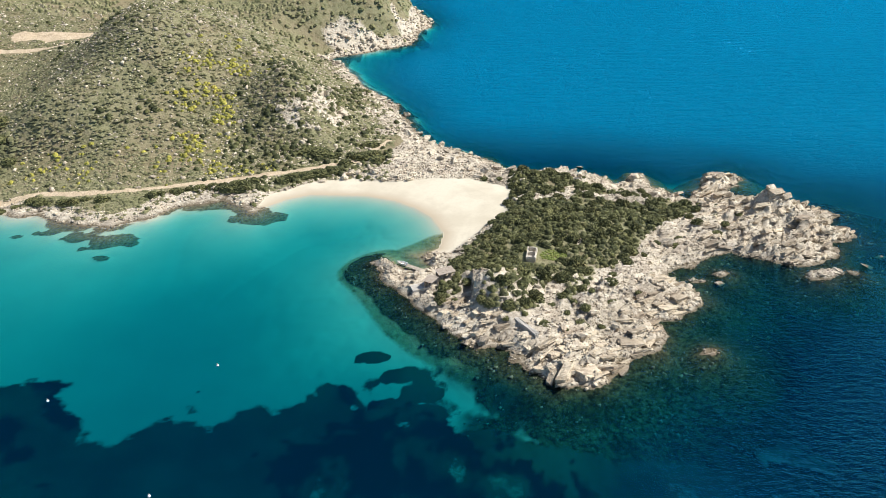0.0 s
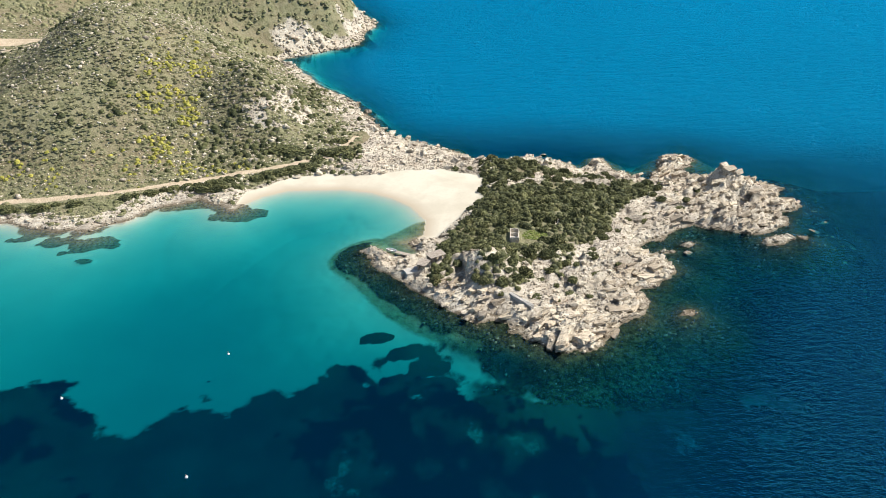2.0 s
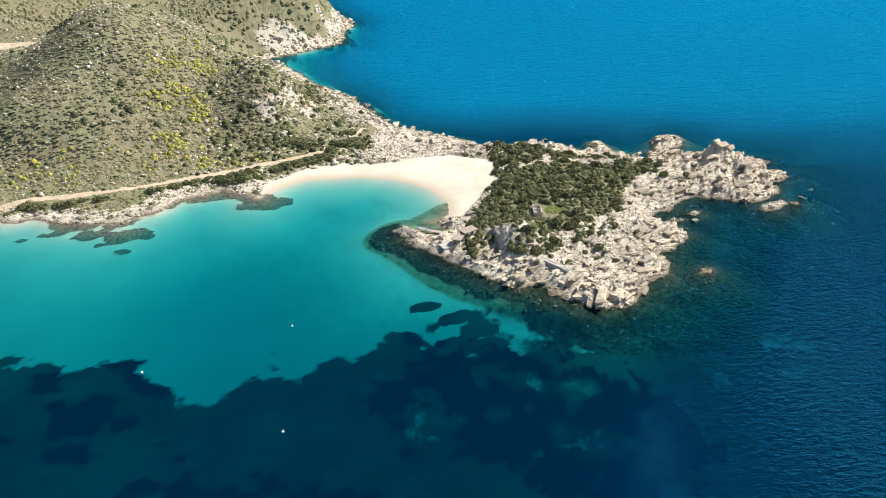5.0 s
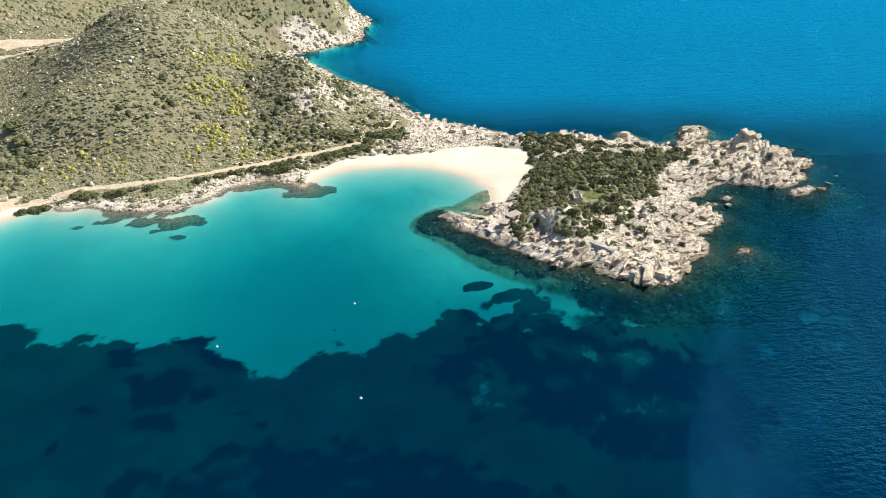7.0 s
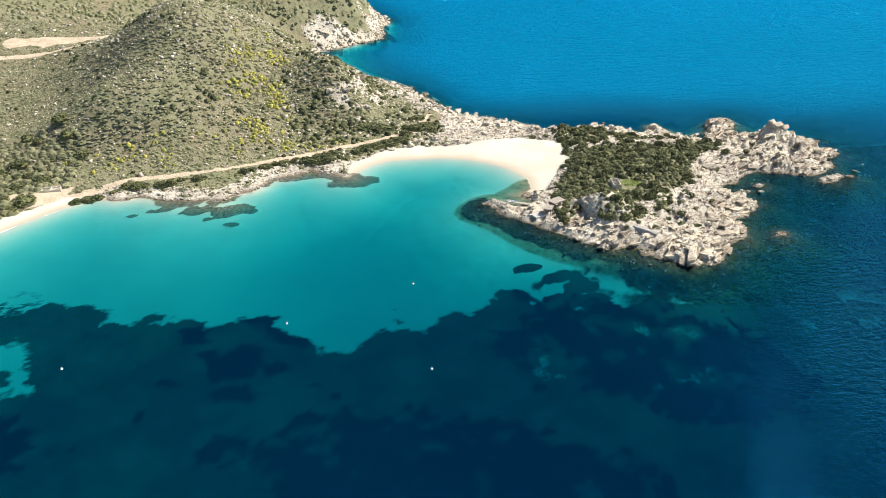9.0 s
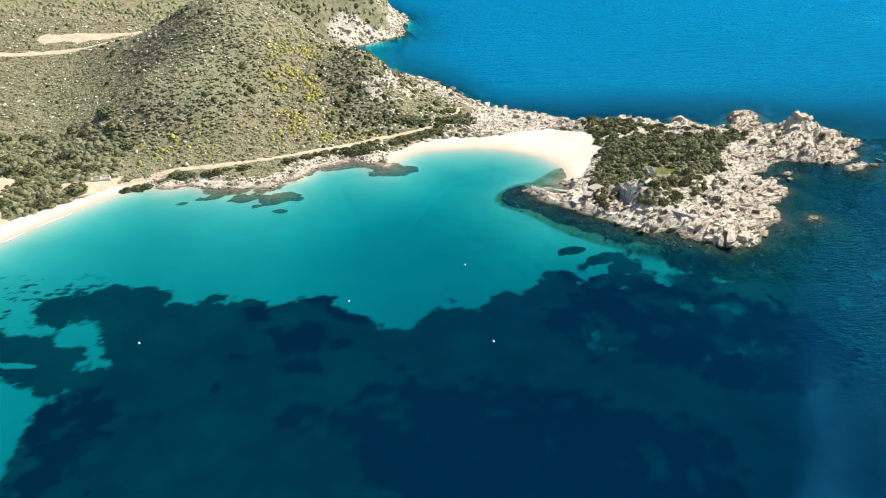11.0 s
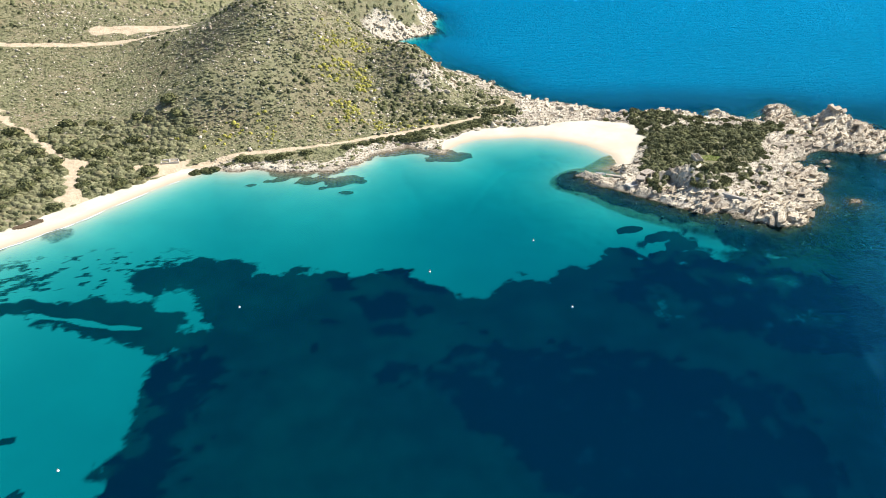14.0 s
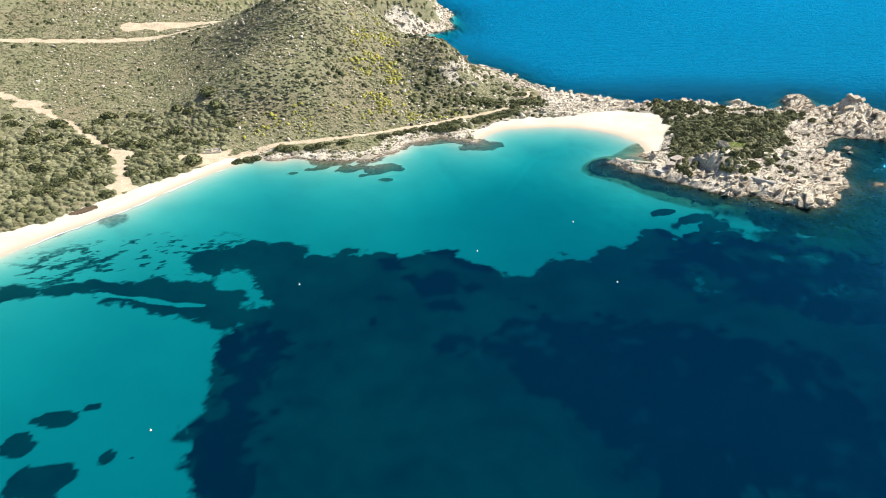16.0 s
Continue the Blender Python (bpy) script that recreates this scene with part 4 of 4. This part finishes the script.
def part(name, bm, material, parent, label=""):
    ob = new(name, to_mesh(name, bm, material))
    ob.parent = parent
    return tagged(ob, label)


def base(name, x, y, turn, label, category, z=None, group=""):
    ob = new(name)
    ob.matrix_basis = pose(x, y, height(x, y) if z is None else z, 0, 0, turn)
    return tagged(ob, label, category, group)


# roofless hut
hut = base("ruined_hut", 15.6, 148.6, -10, "small roofless ruined stone hut among the headland shrubs", "hut")
for nm, b in (("wall", (-1.15, -0.85, -2.6, 2.6)), ("wall", (0.85, 1.15, -2.6, 2.6)), ("wall", (-0.85, 0.85, -2.6, -2.3)), ("wall", (-0.85, 0.85, 2.3, 2.6)), ("partition", (-0.85, 0.85, 0.2, 0.45))):
    part(nm, box(*b, -0.6, 1.05 if nm == "wall" else 0.8, 0.10), MASONRY, hut)
part("floor_slab", box(-0.85, 0.85, -2.3, 2.3, -0.5, 0.12), CONCRETE, hut, "dusty concrete floor")

# long concrete wall on the shore
wall = base("sea_wall", 12.6, 120.6, -56, "weathered concrete retaining wall standing on the rocks", "wall")
part("wall_face", box(-3.4, 3.4, -0.4, 0.4, -1.2, 1.25, 0.10), CONCRETE, wall)
part("coping", box(-3.5, 3.5, -0.46, 0.46, 1.22, 1.4, 0.06), CONCRETE, wall, "chipped pale coping")


def shed(x, y, turn, w, l, h, label, roof):
    s = base("boat_shed", x, y, turn, label, "shed", group="boat sheds")
    for a, b in ((-w, -l), (w, -l), (-w, l), (w, l)):
        part("post", box(a - 0.09, a + 0.09, b - 0.09, b + 0.09, -0.6, h), GREY_WOOD, s)
    part("back_wall", box(-w, w, l - 0.1, l - 0.02, -0.4, h - 0.1), GREY_WOOD, s)
    k = 9
    for i in range(k):
        u = -w - 0.3 + (2 * w + 0.6) * i / k
        part("roof_plank", box(u + 0.01, u + (2 * w + 0.6) / k - 0.015, -l - 0.4, l + 0.4, h + 0.02 * (i % 2), h + 0.09 + 0.02 * (i % 2)), roof, s)
    return s


shed(-4.6, 141.6, 24, 1.8, 1.1, 2.0, "open boat shed with a grey plank roof by the jetty", GREY_WOOD)
shed(-7.8, 138.9, 60, 1.3, 0.9, 1.6, "small lean-to with a weathered plank roof", GREY_WOOD)
ramp = base("plank_ramp", -8.8, 142.6, -30, "reddish plank landing on the shore rocks", "landing", z=0.55)
for i in range(8):
    part("plank", box(-1.8 + 0.45 * i, -1.4 + 0.45 * i, -1.2, 1.2, 0.0, 0.09), RED_WOOD, ramp)
for a in (-1.3, 1.3):
    part("beam", box(a - 0.08, a + 0.08, -1.1, 1.1, -0.9, 0.0), GREY_WOOD, ramp)
apron = base("concrete_apron", -10.2, 138.8, 20, "pale concrete slipway apron beside the sheds", "apron")
part("slab", box(-2.2, 2.2, -1.3, 1.3, -0.4, 0.22, 0.03), CONCRETE, apron)
jetty = base("jetty", -12.4, 148.6, -33, "short weathered wooden jetty on posts", "jetty", z=0.0)
for i in range(11):
    part("plank", box(-2.4 + 0.44 * i, -2.4 + 0.44 * i + 0.40, -0.6, 0.6, 0.62, 0.70), GREY_WOOD, jetty)
for a in (-2.2, 0.0, 2.2):
    for b in (-0.5, 0.5):
        part("post", box(a - 0.08, a + 0.08, b - 0.08, b + 0.08, -1.4, 0.62), GREY_WOOD, jetty)


def hull_shell(l, w, h):
    """An open rowing boat's hull with thickness."""
    bm = bmesh.new()
    rings = []
    for i in range(9):
        u = i / 8
        ww = w * (1 - abs(2 * u - 0.85) ** 2.6 * 0.75) if u < 0.95 else 0.05
        ring = []
        for side, inset in ((1, 0), (1, 0.06), (-1, 0.06), (-1, 0)):
            ring.append((ww - inset) * side)
        y = -l / 2 + l * u
        rings.append([bm.verts.new((0, y, -h * 0.4)), bm.verts.new((ring[0] * 0.8, y, -h * 0.2)), bm.verts.new((ring[0], y, h * 0.6 + 0.15 * u * u)), bm.verts.new((ring[1], y, h * 0.6 + 0.15 * u * u)),
                      bm.verts.new((ring[1] * 0.75, y, -h * 0.1)), bm.verts.new((ring[2] * 0.75, y, -h * 0.1)), bm.verts.new((ring[2], y, h * 0.6 + 0.15 * u * u)), bm.verts.new((ring[3], y, h * 0.6 + 0.15 * u * u)),
                      bm.verts.new((ring[3] * 0.8, y, -h * 0.2))])
    for a, b in zip(rings, rings[1:]):
        for j in range(9):
            bm.faces.new((a[j], a[(j + 1) % 9], b[(j + 1) % 9], b[j]))
    bm.faces.new(rings[0]), bm.faces.new(rings[-1][::-1])
    bmesh.ops.recalc_face_normals(bm, faces=bm.faces)
    return bm


boat = base("rowing_boat", -15.6, 151.6, 62, "small white wooden rowing boat moored by the jetty", "boat", z=0.12)
part("hull", hull_shell(3.0, 0.62, 0.55), WHITE, boat)
for a in (-0.6, 0.4):
    part("thwart", box(-0.5, 0.5, a - 0.12, a + 0.12, 0.12, 0.16), GREY_WOOD, boat, "grey wooden seat")


def float_form(r):
    bm = bmesh.new()
    bmesh.ops.create_uvsphere(bm, u_segments=14, v_segments=9, radius=r)
    return bm


def buoy(x, y):
    b = base("mooring_buoy", x, y, rng.uniform(0, 360), "white round mooring buoy floating on the bay", "buoy", z=0.08, group="bay buoys")
    part("float", float_form(0.27), WHITE, b)
    bm = bmesh.new()
    bmesh.ops.create_cone(bm, segments=10, radius1=0.09, radius2=0.06, depth=0.3, cap_ends=True, matrix=Matrix.Translation((0, 0, 0.42)))
    part("ring_stem", bm, GREY_WOOD, b)


for px, py in ((-49.3, 113.0), (-79, 103), (-49.8, 80.1), (-152, 51), (-125, 97)):
    buoy(px, py)

# low ruin beside the track and seaweed on the long beach
ruin = base("stone_foundation", -155.5, 194.0, 8, "low pale foundation of ruined stone walls in a sandy clearing", "ruin")
for b in ((-3, 3, -1.6, -1.2), (-3, 3, 1.2, 1.6), (-3, -2.6, -1.2, 1.2), (2.6, 3, -1.2, 1.2), (-0.2, 0.2, -1.2, 1.2)):
    part("wall", box(*b, -0.5, 0.45, 0.16), MASONRY, ruin)


def weed_bank(l, w, h):
    bm = bmesh.new()
    bmesh.ops.create_grid(bm, x_segments=24, y_segments=12, size=1)
    for v in bm.verts:
        e = (abs(v.co.x) ** 2.5 + abs(v.co.y + 0.35 * v.co.x) ** 2.5) ** 0.4
        v.co = Vector((v.co.x * l + rng.gauss(0, 0.12), v.co.y * w + rng.gauss(0, 0.12), h * max(0.0, 1 - e ** 6) * rng.uniform(0.6, 1.1) - 0.4 * (e > 0.95)))
    return bm


bank = tagged(new("seaweed_bank", to_mesh("seaweed_bank", weed_bank(4.6, 2.6, 0.16), DARK_WEED)), "flat dark brown bank of dried seaweed on the sand", "seaweed")
bank.matrix_basis = pose(-190.5, 156.2, height(-190.5, 156.2) + 0.02, 0, 0, 40)
GRASS = make_leaf("grass_blades", (0.10, 0.14, 0.03), (0.17, 0.21, 0.05), (0.24, 0.27, 0.08))
clumps("grass_patch", 420, (16, 25, 145, 152), lambda x, y, a: np.hypot((x - 20.6) / 3.2, (y - 148.5) / 2.4) < 1, (0.25, 0.45), GRASS, "bright green grass beside the ruined hut", (0.3, 0.5))


# thin line of surf along the long beach
def surf(line, off, z):
    """A ragged ribbon of foam beside a shore line."""
    bm = bmesh.new()
    last = None
    pts = [(ax + (bx - ax) * k / 14, ay + (by - ay) * k / 14) for (ax, ay), (bx, by) in zip(line, line[1:]) for k in range(14)]
    for i, (px, py) in enumerate(pts):
        w = 0.75 * max(0.0, float(fbm(np.array([px]), np.array([py]), 5.0, 3, 91)[0]) + 0.35) * min(1.0, i / 8, (len(pts) - i) / 8)
        o = off + 0.7 * float(fbm(np.array([px]), np.array([py]), 7.0, 3, 92)[0])
        row = [bm.verts.new((px + 0.66 * (o + d * w), py - 0.75 * (o + d * w), z + 0.008 * (d == 0.5))) for d in (0, 0.5, 1)]
        if last:
            for k in (0, 1):
                bm.faces.new((last[k], last[k + 1], row[k + 1], row[k]))
        last = row
    return bm


FOAM = make_plain("sea_foam", (0.82, 0.84, 0.84), (0.66, 0.70, 0.70), 2.0, 0.6)
tagged(new("surf_foam", to_mesh("surf_foam", surf(WEST[3:8], 0.5, 0.012), FOAM)), "thin white line of surf along the long beach", "foam", kind="stuff")
